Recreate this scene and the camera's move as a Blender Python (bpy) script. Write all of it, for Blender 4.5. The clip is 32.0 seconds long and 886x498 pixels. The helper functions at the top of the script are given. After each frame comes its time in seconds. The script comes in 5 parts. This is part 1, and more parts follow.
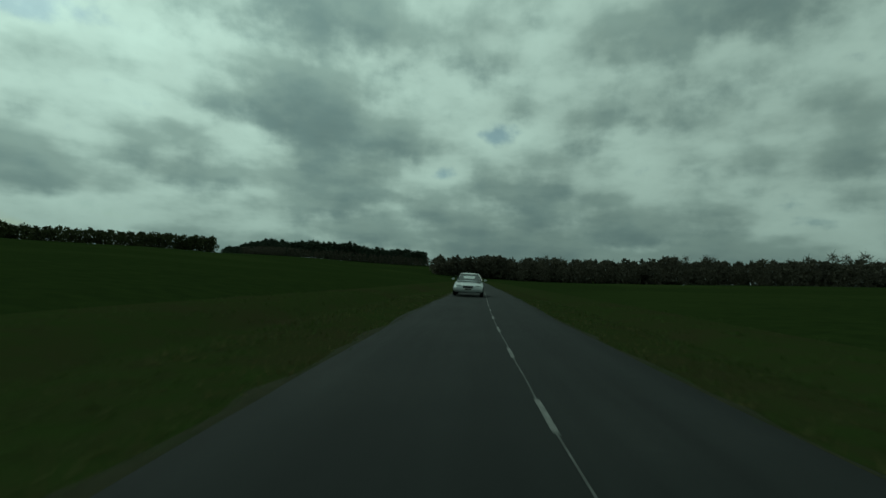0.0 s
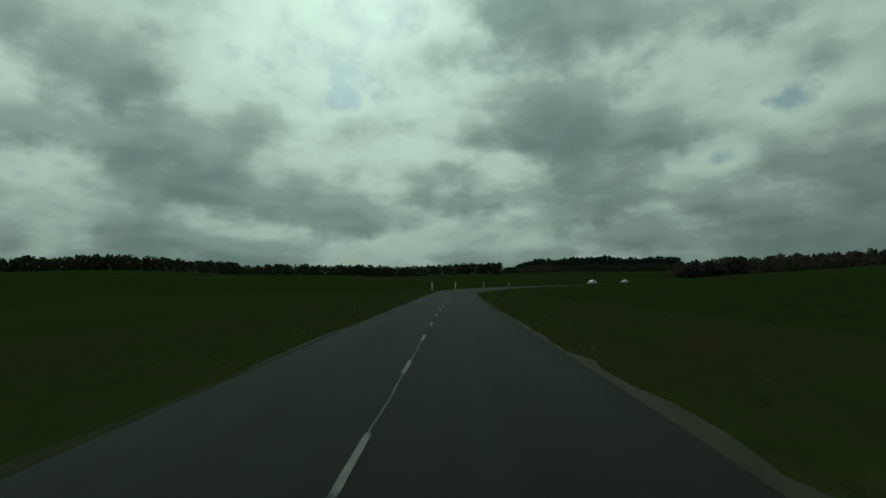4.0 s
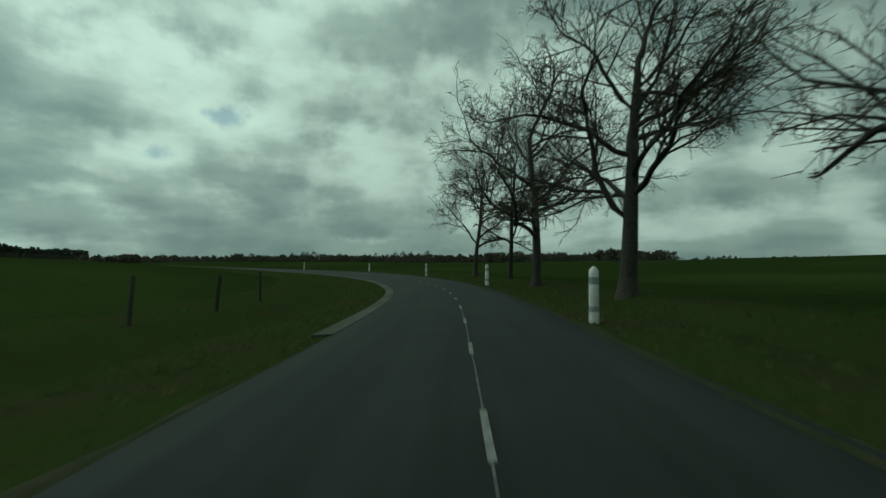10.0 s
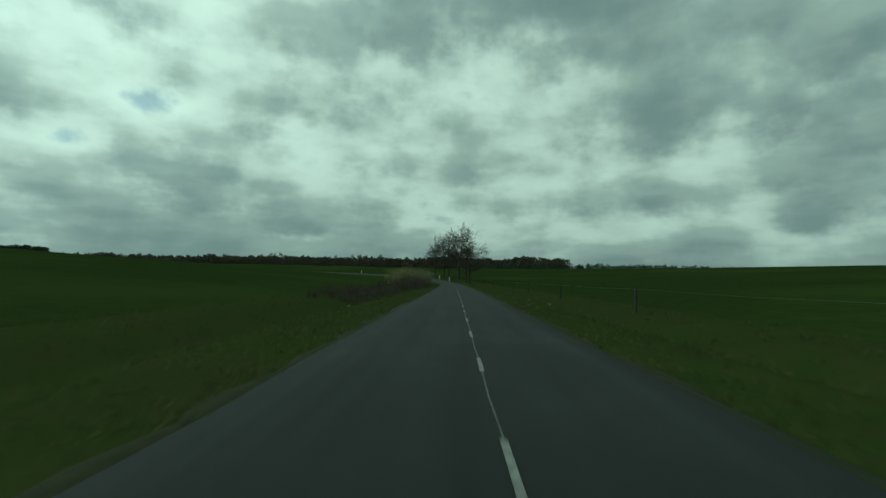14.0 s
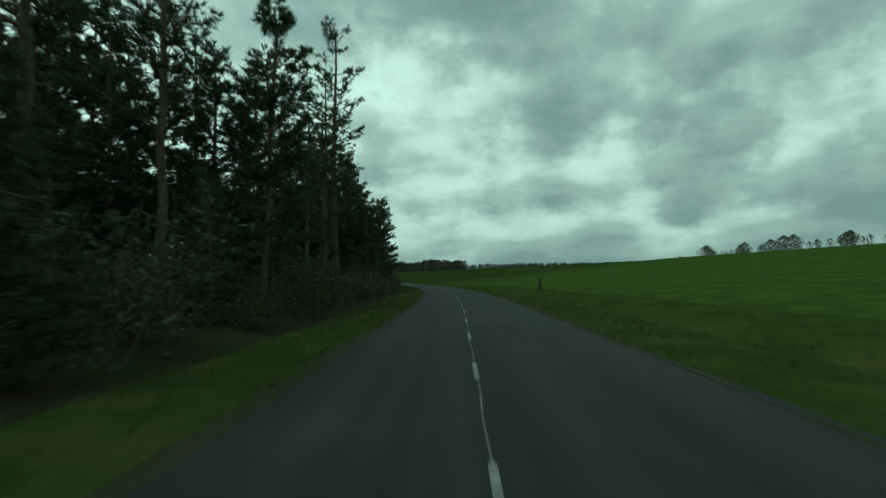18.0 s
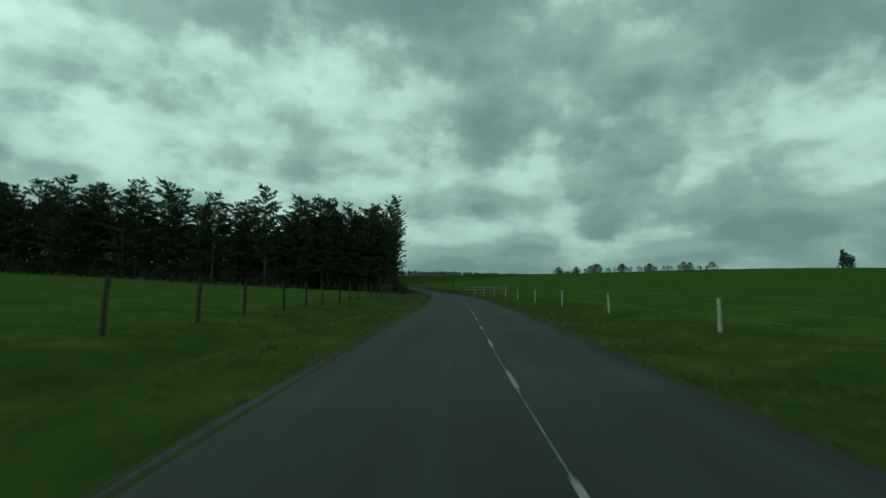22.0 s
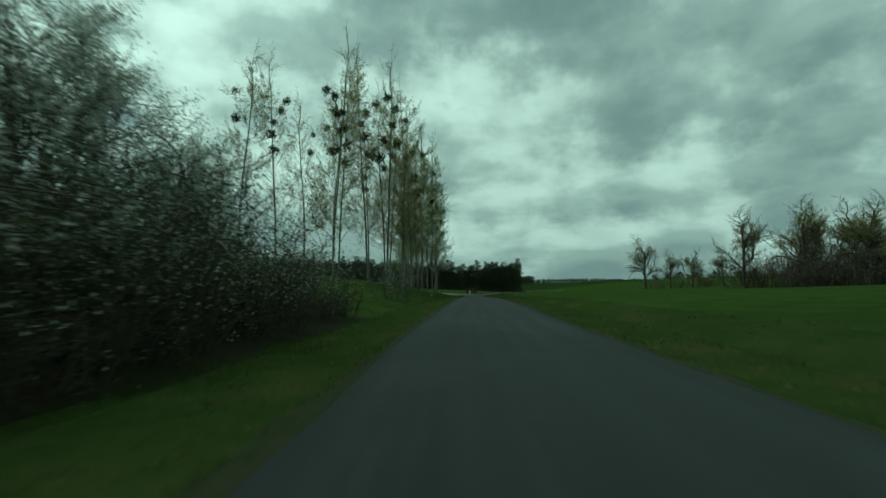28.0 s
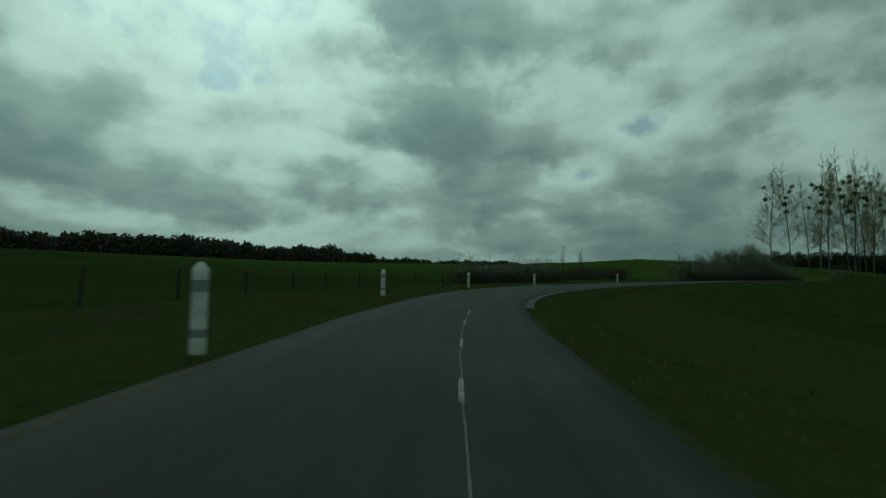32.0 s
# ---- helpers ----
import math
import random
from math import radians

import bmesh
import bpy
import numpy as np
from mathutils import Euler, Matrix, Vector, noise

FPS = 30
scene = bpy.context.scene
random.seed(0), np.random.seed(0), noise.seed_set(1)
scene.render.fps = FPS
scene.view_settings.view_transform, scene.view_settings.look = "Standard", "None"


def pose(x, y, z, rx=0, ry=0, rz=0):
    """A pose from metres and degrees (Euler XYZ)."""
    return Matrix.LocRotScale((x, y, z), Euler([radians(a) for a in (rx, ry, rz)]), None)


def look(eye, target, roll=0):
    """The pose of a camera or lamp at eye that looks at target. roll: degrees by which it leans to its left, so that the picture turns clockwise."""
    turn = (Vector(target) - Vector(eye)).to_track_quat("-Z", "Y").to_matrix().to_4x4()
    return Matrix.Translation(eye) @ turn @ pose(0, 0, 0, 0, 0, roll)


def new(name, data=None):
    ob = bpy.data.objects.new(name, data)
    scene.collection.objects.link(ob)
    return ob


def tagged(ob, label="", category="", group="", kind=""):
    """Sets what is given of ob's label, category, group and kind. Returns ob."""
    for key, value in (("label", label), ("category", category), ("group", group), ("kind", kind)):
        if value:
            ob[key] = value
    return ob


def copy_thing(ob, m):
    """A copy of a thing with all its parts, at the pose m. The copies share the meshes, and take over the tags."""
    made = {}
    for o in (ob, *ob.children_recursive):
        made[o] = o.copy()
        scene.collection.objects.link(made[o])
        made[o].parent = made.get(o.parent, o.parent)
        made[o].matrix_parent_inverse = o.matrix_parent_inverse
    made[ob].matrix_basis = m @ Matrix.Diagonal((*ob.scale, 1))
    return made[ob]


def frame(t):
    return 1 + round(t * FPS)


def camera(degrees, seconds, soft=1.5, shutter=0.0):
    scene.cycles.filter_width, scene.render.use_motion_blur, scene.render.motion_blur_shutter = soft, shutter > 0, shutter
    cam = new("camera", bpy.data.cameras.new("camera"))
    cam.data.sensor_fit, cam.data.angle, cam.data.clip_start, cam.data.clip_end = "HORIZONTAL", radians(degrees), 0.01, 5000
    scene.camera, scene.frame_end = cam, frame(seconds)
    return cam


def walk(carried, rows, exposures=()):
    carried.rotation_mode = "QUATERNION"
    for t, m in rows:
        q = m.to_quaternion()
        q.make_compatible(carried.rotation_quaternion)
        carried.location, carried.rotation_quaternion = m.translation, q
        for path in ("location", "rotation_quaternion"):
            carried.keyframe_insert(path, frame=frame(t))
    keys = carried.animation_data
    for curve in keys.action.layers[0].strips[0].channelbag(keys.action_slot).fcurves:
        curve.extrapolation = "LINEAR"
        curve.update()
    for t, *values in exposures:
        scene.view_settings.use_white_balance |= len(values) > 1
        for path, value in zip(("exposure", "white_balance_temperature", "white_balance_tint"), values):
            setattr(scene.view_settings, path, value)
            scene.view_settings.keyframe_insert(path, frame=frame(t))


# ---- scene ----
cam = camera(87.0, 32.0, soft=1.5, shutter=0.12)
PATH = [
    (0.0, 0.00, 0.00, 4.45, 3.48, -3.33, 0.00),
    (0.5, 0.02, -16.00, 4.45, 3.64, -3.35, 3.47),
    (1.0, 1.23, -32.06, 4.45, 3.83, -0.99, 8.59),
    (1.5, 4.11, -48.01, 4.45, 3.96, 0.37, 15.31),
    (2.0, 9.09, -63.55, 4.45, 3.97, -0.19, 23.32),
    (2.5, 15.82, -78.42, 4.45, 3.68, 0.19, 28.24),
    (3.0, 23.57, -92.61, 4.45, 4.08, 0.74, 31.76),
    (3.5, 31.63, -106.43, 4.45, 4.13, 0.95, 31.68),
    (4.0, 39.55, -120.08, 4.45, 4.22, 0.91, 31.88),
    (4.5, 47.45, -133.50, 4.42, 4.34, 0.65, 32.27),
    (5.0, 55.33, -146.71, 4.33, 4.47, 0.47, 32.44),
    (5.5, 63.07, -159.77, 4.24, 4.59, 0.67, 31.96),
    (6.0, 70.56, -172.77, 4.15, 4.69, 1.29, 30.76),
    (6.5, 77.24, -185.99, 3.77, 4.48, 0.49, 25.52),
    (7.0, 82.34, -199.69, 3.41, 4.30, -0.53, 18.26),
    (7.5, 85.57, -213.74, 3.04, 4.13, -2.37, 10.52),
    (8.0, 86.43, -227.91, 2.68, 3.71, -2.77, -0.68),
    (8.5, 84.54, -241.76, 2.30, 3.56, -2.69, -11.41),
    (9.0, 80.44, -254.87, 1.93, 3.46, -1.92, -19.91),
    (9.5, 74.72, -266.94, 1.57, 3.61, -1.86, -27.28),
    (10.0, 68.07, -277.93, 1.28, 3.59, -0.76, -31.44),
    (10.5, 60.88, -288.47, 1.19, 3.51, 0.33, -33.89),
    (11.0, 53.04, -298.98, 1.09, 3.51, -0.37, -36.16),
    (11.5, 44.70, -309.43, 1.05, 3.52, 0.04, -37.70),
    (12.0, 36.07, -319.83, 1.05, 3.56, -0.49, -38.35),
    (12.5, 27.27, -330.28, 1.05, 3.50, -0.75, -38.62),
    (13.0, 18.34, -340.81, 1.05, 3.61, -0.70, -38.82),
    (13.5, 9.29, -351.40, 1.05, 3.64, -1.09, -38.99),
    (14.0, 0.15, -362.07, 1.05, 3.65, -1.36, -38.95),
    (14.5, -9.03, -372.83, 1.05, 3.64, -1.50, -38.78),
    (15.0, -18.26, -383.66, 1.05, 3.63, -1.43, -38.99),
    (15.5, -27.63, -394.42, 1.05, 3.61, -1.07, -40.08),
    (16.0, -37.31, -404.94, 1.05, 3.60, -0.40, -42.13),
    (16.5, -47.47, -415.02, 1.05, 3.74, -1.96, -45.04),
    (17.0, -58.00, -424.72, 1.05, 3.66, -1.12, -46.40),
    (17.5, -68.77, -434.12, 1.05, 3.74, 1.15, -48.17),
    (18.0, -79.79, -443.22, 1.05, 3.67, 1.19, -49.44),
    (18.5, -90.90, -452.06, 1.05, 3.94, 0.56, -50.16),
    (19.0, -101.85, -460.78, 1.05, 3.96, 0.28, -49.59),
    (19.5, -112.92, -469.57, 1.13, 3.91, 0.69, -50.51),
    (20.0, -124.55, -478.37, 1.28, 4.07, -0.19, -52.24),
    (20.5, -137.06, -487.06, 1.43, 4.01, -0.38, -55.02),
    (21.0, -150.70, -495.59, 1.59, 3.92, 0.10, -57.52),
    (21.5, -164.85, -503.86, 1.75, 3.94, -0.22, -58.47),
    (22.0, -178.84, -511.90, 1.83, 4.12, -0.85, -58.39),
    (22.5, -192.45, -519.88, 1.79, 4.17, -1.79, -57.45),
    (23.0, -205.40, -528.00, 1.76, 4.20, -1.96, -54.91),
    (23.5, -217.50, -536.58, 1.72, 4.24, 0.70, -51.10),
    (24.0, -228.71, -545.67, 1.68, 4.42, 0.15, -47.72),
    (24.5, -239.21, -555.13, 1.66, 4.56, -0.12, -45.17),
    (25.0, -249.22, -564.84, 1.85, 4.41, -0.71, -43.57),
    (25.5, -259.00, -574.71, 2.03, 4.77, -1.15, -42.76),
    (26.0, -268.77, -584.71, 2.22, 4.99, -1.42, -42.90),
    (26.5, -278.69, -594.66, 2.40, 5.06, -1.50, -43.82),
    (27.0, -288.80, -604.49, 2.41, 5.03, -1.29, -44.40),
    (27.5, -299.04, -614.47, 2.35, 4.96, -0.68, -43.55),
    (28.0, -309.18, -624.96, 2.29, 4.84, 0.35, -41.08),
    (28.5, -318.57, -635.88, 2.18, 4.67, -0.61, -36.85),
    (29.0, -326.62, -646.97, 1.95, 4.32, -2.30, -31.75),
    (29.5, -333.00, -657.61, 1.73, 4.19, -2.70, -26.49),
    (30.0, -337.30, -667.20, 1.54, 3.87, -1.66, -18.21),
    (30.5, -340.06, -676.97, 1.36, 4.01, -0.72, -9.95),
    (31.0, -341.19, -688.23, 1.17, 3.75, -0.07, 1.52),
    (31.5, -340.17, -700.52, 0.98, 3.84, 0.34, 10.72),
    (32.0, -337.27, -713.36, 0.81, 4.02, -0.29, 17.61),
]

walk(cam, [(t, pose(x, y, z, 90 + pitch, roll, yaw)) for t, x, y, z, pitch, roll, yaw in PATH],
     exposures=[(0.0, -0.8, 5950, -28), (6.0, -0.95, 6350, -23), (8.0, -0.85, 6350, -24), (10.0, -0.35, 6150, -26), (11.0, -0.2, 6100, -28), (13.0, -0.22, 6000, -29), (16.0, 0.15, 5850, -31), (18.5, 0.2, 5800, -32), (20.0, 0.3, 5750, -32),
                (21.0, 0.1, 5700, -33), (24.0, -0.1, 5700, -34), (28.0, 0.0, 5750, -33), (29.5, -0.35, 5800, -31), (31.0, -0.72, 5800, -31), (32.0, -0.9, 5800, -31)])


# ---------------------------------------------------------------- sky and sun
SUN_TURN, SUN_HEIGHT = radians(44), radians(48)          # heading of the sun, counted to the left of +y
sun_way = Vector((-math.sin(SUN_TURN) * math.cos(SUN_HEIGHT), math.cos(SUN_TURN) * math.cos(SUN_HEIGHT), math.sin(SUN_HEIGHT)))
sun_data = bpy.data.lights.new("sun", "SUN")
sun_data.energy, sun_data.angle, sun_data.color = 0.5, radians(25), (1.0, 0.96, 0.9)
new("sun", sun_data).matrix_world = look((0, 0, 60), Vector((0, 0, 60)) - sun_way)

world = bpy.data.worlds.new("overcast_sky")
scene.world = world
world.use_nodes = True
wn, wl = world.node_tree.nodes, world.node_tree.links
wn.clear()


def wnode(kind, **values):
    n = wn.new(kind)
    for key, value in values.items():
        n.inputs[key].default_value = value
    return n


def wmath(op, a, b=0.0, c=0.0):
    n = wn.new("ShaderNodeMath")
    n.operation = op
    for i, v in enumerate((a, b, c)):
        if hasattr(v, "node"):
            wl.new(v, n.inputs[i])
        else:
            n.inputs[i].default_value = v
    return n.outputs[0]


coord = wn.new("ShaderNodeTexCoord").outputs["Generated"]
sep = wn.new("ShaderNodeSeparateXYZ")
wl.new(coord, sep.inputs[0])
height = wmath("MAXIMUM", sep.outputs[2], 0.0)
puff = wnode("ShaderNodeTexNoise", Scale=7.0, Detail=4.0, Roughness=0.5)
wl.new(coord, puff.inputs["Vector"])
puffs = wn.new("ShaderNodeSeparateXYZ")
wl.new(puff.outputs["Color"], puffs.inputs[0])


def deck(level, lift=0.22, soft=0.30):
    """Where a ray meets a flat deck of cloud at that level, with billowing edges."""
    depth = wmath("ADD", height, lift)
    c = wn.new("ShaderNodeCombineXYZ")
    for i in (0, 1):
        flat = wmath("DIVIDE", wmath("MULTIPLY", sep.outputs[i], level), depth)
        wl.new(wmath("ADD", flat, wmath("MULTIPLY", wmath("SUBTRACT", puffs.outputs[i], 0.5), wmath("ADD", 0.06, wmath("MULTIPLY", height, soft)))), c.inputs[i])
    c.inputs[2].default_value = 4.3
    return c.outputs[0]


def cloud_noise(where, scale, detail, rough, shift=(0.0, 0.0, 0.0)):
    at = wn.new("ShaderNodeVectorMath")
    at.operation = "ADD"
    at.inputs[1].default_value = shift
    wl.new(where, at.inputs[0])
    n = wnode("ShaderNodeTexNoise", Scale=scale, Detail=detail, Roughness=rough, Distortion=0.0)
    wl.new(at.outputs[0], n.inputs["Vector"])
    return n.outputs["Fac"]


def ease(value, low, high):
    n = wn.new("ShaderNodeMapRange")
    n.interpolation_type = "SMOOTHSTEP"
    n.inputs["From Min"].default_value, n.inputs["From Max"].default_value = low, high
    wl.new(value, n.inputs["Value"])
    return n.outputs[0]


def blend(fac, a, b):
    n = wn.new("ShaderNodeMix")
    n.data_type = "RGBA"
    wl.new(fac, n.inputs[0])
    for slot, v in ((6, a), (7, b)):
        if hasattr(v, "node"):
            wl.new(v, n.inputs[slot])
        else:
            n.inputs[slot].default_value = (*v, 1)
    return n.outputs[2]


dot = wn.new("ShaderNodeVectorMath")
dot.operation = "DOT_PRODUCT"
dot.inputs[1].default_value = sun_way
wl.new(coord, dot.inputs[0])
facing = wmath("MAXIMUM", dot.outputs["Value"], 0.0)
DRIFT = (2.6, 9.3, 0.0)
bottom, crest = deck(1.0), deck(1.10)
bank_at = wn.new("ShaderNodeVectorMath")
bank_at.operation = "MULTIPLY"
bank_at.inputs[1].default_value = (1.0, 1.0, 2.4)
wl.new(coord, bank_at.inputs[0])
swell = cloud_noise(bottom, 0.55, 2.0, 0.5, DRIFT)
under = cloud_noise(bottom, 1.55, 5.0, 0.48, DRIFT)
upper = cloud_noise(crest, 1.55, 5.0, 0.48, DRIFT)
rags = cloud_noise(coord, 16.0, 7.0, 0.56, (5.0, 1.0, 2.0))
banks = cloud_noise(bank_at.outputs[0], 5.6, 4.0, 0.46, (1.3, 0.2, 3.1))
banks_over = cloud_noise(bank_at.outputs[0], 5.6, 4.0, 0.46, (1.3, 0.2, 3.06))
low = wmath("POWER", wmath("SUBTRACT", 1.0, wmath("MINIMUM", height, 1.0)), 4.0)
keep_deck = wmath("SUBTRACT", 0.56, wmath("MULTIPLY", low, 0.34))
keep_bank = wmath("ADD", 0.20, wmath("MULTIPLY", low, 0.34))


def cover(deck_noise, bank_noise):
    both = wmath("ADD", wmath("MULTIPLY", deck_noise, keep_deck), wmath("MULTIPLY", bank_noise, keep_bank))
    rest = wmath("ADD", wmath("MULTIPLY", swell, 0.26), wmath("MULTIPLY", rags, 0.17))
    return wmath("SUBTRACT", wmath("ADD", both, rest), wmath("SUBTRACT", wmath("MULTIPLY", wmath("POWER", facing, 3.0), 0.085), -0.026))


base_cover, side_cover = cover(under, banks), cover(upper, banks_over)
sky = wn.new("ShaderNodeTexSky")
sky.sky_type, sky.sun_disc, sky.sun_elevation, sky.sun_rotation = "NISHITA", False, SUN_HEIGHT, -SUN_TURN
blue = wn.new("ShaderNodeVectorMath")
blue.operation = "SCALE"
blue.inputs["Scale"].default_value = 0.075
wl.new(sky.outputs[0], blue.inputs[0])
thin = blend(wmath("MULTIPLY", ease(side_cover, 0.45, 0.38), 0.6), (0.66, 0.70, 0.685), blue.outputs[0])
heap = blend(ease(side_cover, 0.452, 0.585), thin, (0.36, 0.40, 0.395))
shade = blend(ease(base_cover, 0.515, 0.660), heap, (0.212, 0.252, 0.266))
ragged = wn.new("ShaderNodeVectorMath")
ragged.operation = "SCALE"
wl.new(shade, ragged.inputs[0])
wl.new(wmath("ADD", 0.80, wmath("MULTIPLY", rags, 0.40)), ragged.inputs["Scale"])
far_grey = blend(wmath("MULTIPLY", wmath("POWER", wmath("SUBTRACT", 1.0, wmath("MINIMUM", height, 1.0)), 9.0), 0.60), ragged.outputs[0], (0.215, 0.252, 0.260))
back = wnode("ShaderNodeBackground", Strength=1.0)
sunside = wn.new("ShaderNodeVectorMath")                   # the cloud is thinner and brighter round the hidden sun
sunside.operation = "SCALE"
wl.new(far_grey, sunside.inputs[0])
wl.new(wmath("ADD", wmath("ADD", 1.0, wmath("MULTIPLY", wmath("POWER", facing, 2.5), 0.75)), wmath("MULTIPLY", wmath("POWER", facing, 16.0), 1.1)), sunside.inputs["Scale"])
wl.new(sunside.outputs[0], back.inputs["Color"])
wl.new(back.outputs[0], wn.new("ShaderNodeOutputWorld").inputs[0])


# ---------------------------------------------------------------- materials
def material(name, base, other=None, scale=5.0, rough=0.8, metal=0.0, bump=0.0, bump_scale=40.0, stain=None, stain_scale=0.3, object_vary=0.0, island_vary=0.0, spec=0.3, thin=0.0):
    """A surface of two mixed tones: fine grain, broad stains, a bump and a spread from piece to piece."""
    m = bpy.data.materials.new(name)
    m.use_nodes = True
    nodes, links = m.node_tree.nodes, m.node_tree.links
    bsdf = nodes["Principled BSDF"]
    bsdf.inputs["Roughness"].default_value, bsdf.inputs["Metallic"].default_value = rough, metal
    bsdf.inputs["Specular IOR Level"].default_value = spec
    geo = nodes.new("ShaderNodeNewGeometry")
    out = None

    def grain(size, detail):
        n = nodes.new("ShaderNodeTexNoise")
        n.inputs["Scale"].default_value, n.inputs["Detail"].default_value, n.inputs["Roughness"].default_value = size, detail, 0.6
        links.new(geo.outputs["Position"], n.inputs["Vector"])
        return n.outputs["Fac"]

    def mixed(fac, a, b, low=0.35, high=0.65):
        r = nodes.new("ShaderNodeMapRange")
        r.inputs["From Min"].default_value, r.inputs["From Max"].default_value = low, high
        links.new(fac, r.inputs["Value"])
        x = nodes.new("ShaderNodeMix")
        x.data_type = "RGBA"
        links.new(r.outputs[0], x.inputs[0])
        for slot, v in ((6, a), (7, b)):
            if hasattr(v, "node"):
                links.new(v, x.inputs[slot])
            else:
                x.inputs[slot].default_value = (*v, 1)
        return x.outputs[2]

    out = mixed(grain(scale, 5), base, other or tuple(c * 0.75 for c in base))
    if stain:
        out = mixed(grain(stain_scale, 4), out, stain, 0.48, 0.75)
    for amount, source in ((object_vary, "object"), (island_vary, "island")):
        if amount:
            rnd = nodes.new("ShaderNodeObjectInfo").outputs["Random"] if source == "object" else geo.outputs["Random Per Island"]
            hsv = nodes.new("ShaderNodeHueSaturation")
            r = nodes.new("ShaderNodeMapRange")
            r.inputs["To Min"].default_value, r.inputs["To Max"].default_value = 1 - amount, 1 + amount
            links.new(rnd, r.inputs["Value"])
            links.new(r.outputs[0], hsv.inputs["Value"])
            links.new(out, hsv.inputs["Color"])
            out = hsv.outputs[0]
    links.new(out, bsdf.inputs["Base Color"])
    if thin:
        leaf, both = nodes.new("ShaderNodeBsdfTranslucent"), nodes.new("ShaderNodeMixShader")
        links.new(out, leaf.inputs["Color"])
        both.inputs[0].default_value = thin
        links.new(bsdf.outputs[0], both.inputs[1])
        links.new(leaf.outputs[0], both.inputs[2])
        links.new(both.outputs[0], nodes["Material Output"].inputs["Surface"])
    if bump:
        b = nodes.new("ShaderNodeBump")
        b.inputs["Strength"].default_value, b.inputs["Distance"].default_value = bump, 0.02
        links.new(grain(bump_scale, 4), b.inputs["Height"])
        links.new(b.outputs[0], bsdf.inputs["Normal"])
    return m


ASPHALT = material("asphalt", (0.0195, 0.0222, 0.0208), (0.0135, 0.0155, 0.0146), 60, 0.88, bump=0.5, bump_scale=90, stain=(0.0265, 0.0285, 0.0265), stain_scale=0.35, spec=0.25)
PAINT = material("worn_road_paint", (0.27, 0.27, 0.255), (0.10, 0.10, 0.095), 14, 0.7, bump=0.3, bump_scale=70, stain=(0.12, 0.12, 0.115), stain_scale=3.0)
SEAM = material("seam_sealant", (0.14, 0.14, 0.135), (0.045, 0.045, 0.043), 5, 0.7)
CONCRETE = material("edge_concrete", (0.090, 0.088, 0.073), (0.052, 0.052, 0.042), 5, 0.92, bump=0.6, bump_scale=30, stain=(0.040, 0.045, 0.026), stain_scale=0.7, object_vary=0.12, spec=0.15)
FIELD = material("field_green", (0.0260, 0.0390, 0.0108), (0.0185, 0.0280, 0.0085), 1.2, 0.95, bump=0.8, bump_scale=7, stain=(0.036, 0.050, 0.0145), stain_scale=0.02, spec=0.0)
VERGE = material("verge_grass", (0.0280, 0.0425, 0.0115), (0.0320, 0.0370, 0.0140), 2.2, 0.95, bump=1.0, bump_scale=16, stain=(0.036, 0.033, 0.016), stain_scale=0.22, spec=0.0)
GRASS = material("grass_blades", (0.052, 0.085, 0.020), (0.070, 0.085, 0.028), 0.5, 0.8, island_vary=0.3, spec=0.1, thin=0.35)
STRAW = material("dry_grass_blades", (0.13, 0.115, 0.05), (0.09, 0.085, 0.035), 0.5, 0.85, island_vary=0.3, spec=0.1, thin=0.3)
DIRT = material("bare_soil", (0.060, 0.050, 0.035), (0.036, 0.031, 0.022), 3, 0.95, bump=0.9, bump_scale=18, stain=(0.03, 0.04, 0.014), stain_scale=0.35)
BORDER = material("trodden_verge", (0.040, 0.040, 0.022), (0.028, 0.030, 0.016), 4, 0.95, bump=0.9, bump_scale=22, stain=(0.026, 0.038, 0.012), stain_scale=0.5, spec=0.05)
LITTER = material("forest_litter", (0.030, 0.025, 0.014), (0.018, 0.017, 0.010), 1.8, 0.95, bump=1.0, bump_scale=9, stain=(0.020, 0.030, 0.008), stain_scale=0.3, spec=0.05)
BARK = material("oak_bark", (0.060, 0.052, 0.042), (0.030, 0.027, 0.022), 9, 0.95, bump=1.0, bump_scale=22, object_vary=0.2)
TWIG = material("bare_twigs", (0.070, 0.058, 0.042), (0.045, 0.040, 0.028), 4, 0.9, object_vary=0.15)
BUDS = material("opening_buds", (0.115, 0.115, 0.038), (0.085, 0.070, 0.030), 2, 0.8, island_vary=0.3, thin=0.4)
PINE_BARK = material("pine_bark", (0.105, 0.080, 0.062), (0.060, 0.048, 0.038), 7, 0.95, bump=1.0, bump_scale=16, object_vary=0.2)
POPLAR_TWIG = material("poplar_twigs", (0.125, 0.120, 0.078), (0.085, 0.082, 0.055), 4, 0.9, object_vary=0.15)
NEEDLES = material("pine_needles", (0.066, 0.084, 0.044), (0.046, 0.062, 0.032), 1.5, 0.85, island_vary=0.35, object_vary=0.15, thin=0.2)
POPLAR_BARK = material("poplar_bark", (0.15, 0.145, 0.115), (0.08, 0.078, 0.062), 6, 0.9, bump=0.8, bump_scale=14, object_vary=0.15)
POPLAR_BUDS = material("poplar_buds", (0.27, 0.31, 0.12), (0.21, 0.24, 0.09), 2, 0.8, island_vary=0.3, object_vary=0.15, thin=0.45)
MISTLETOE = material("mistletoe", (0.035, 0.052, 0.016), (0.022, 0.034, 0.012), 5, 0.85, island_vary=0.3, thin=0.3)
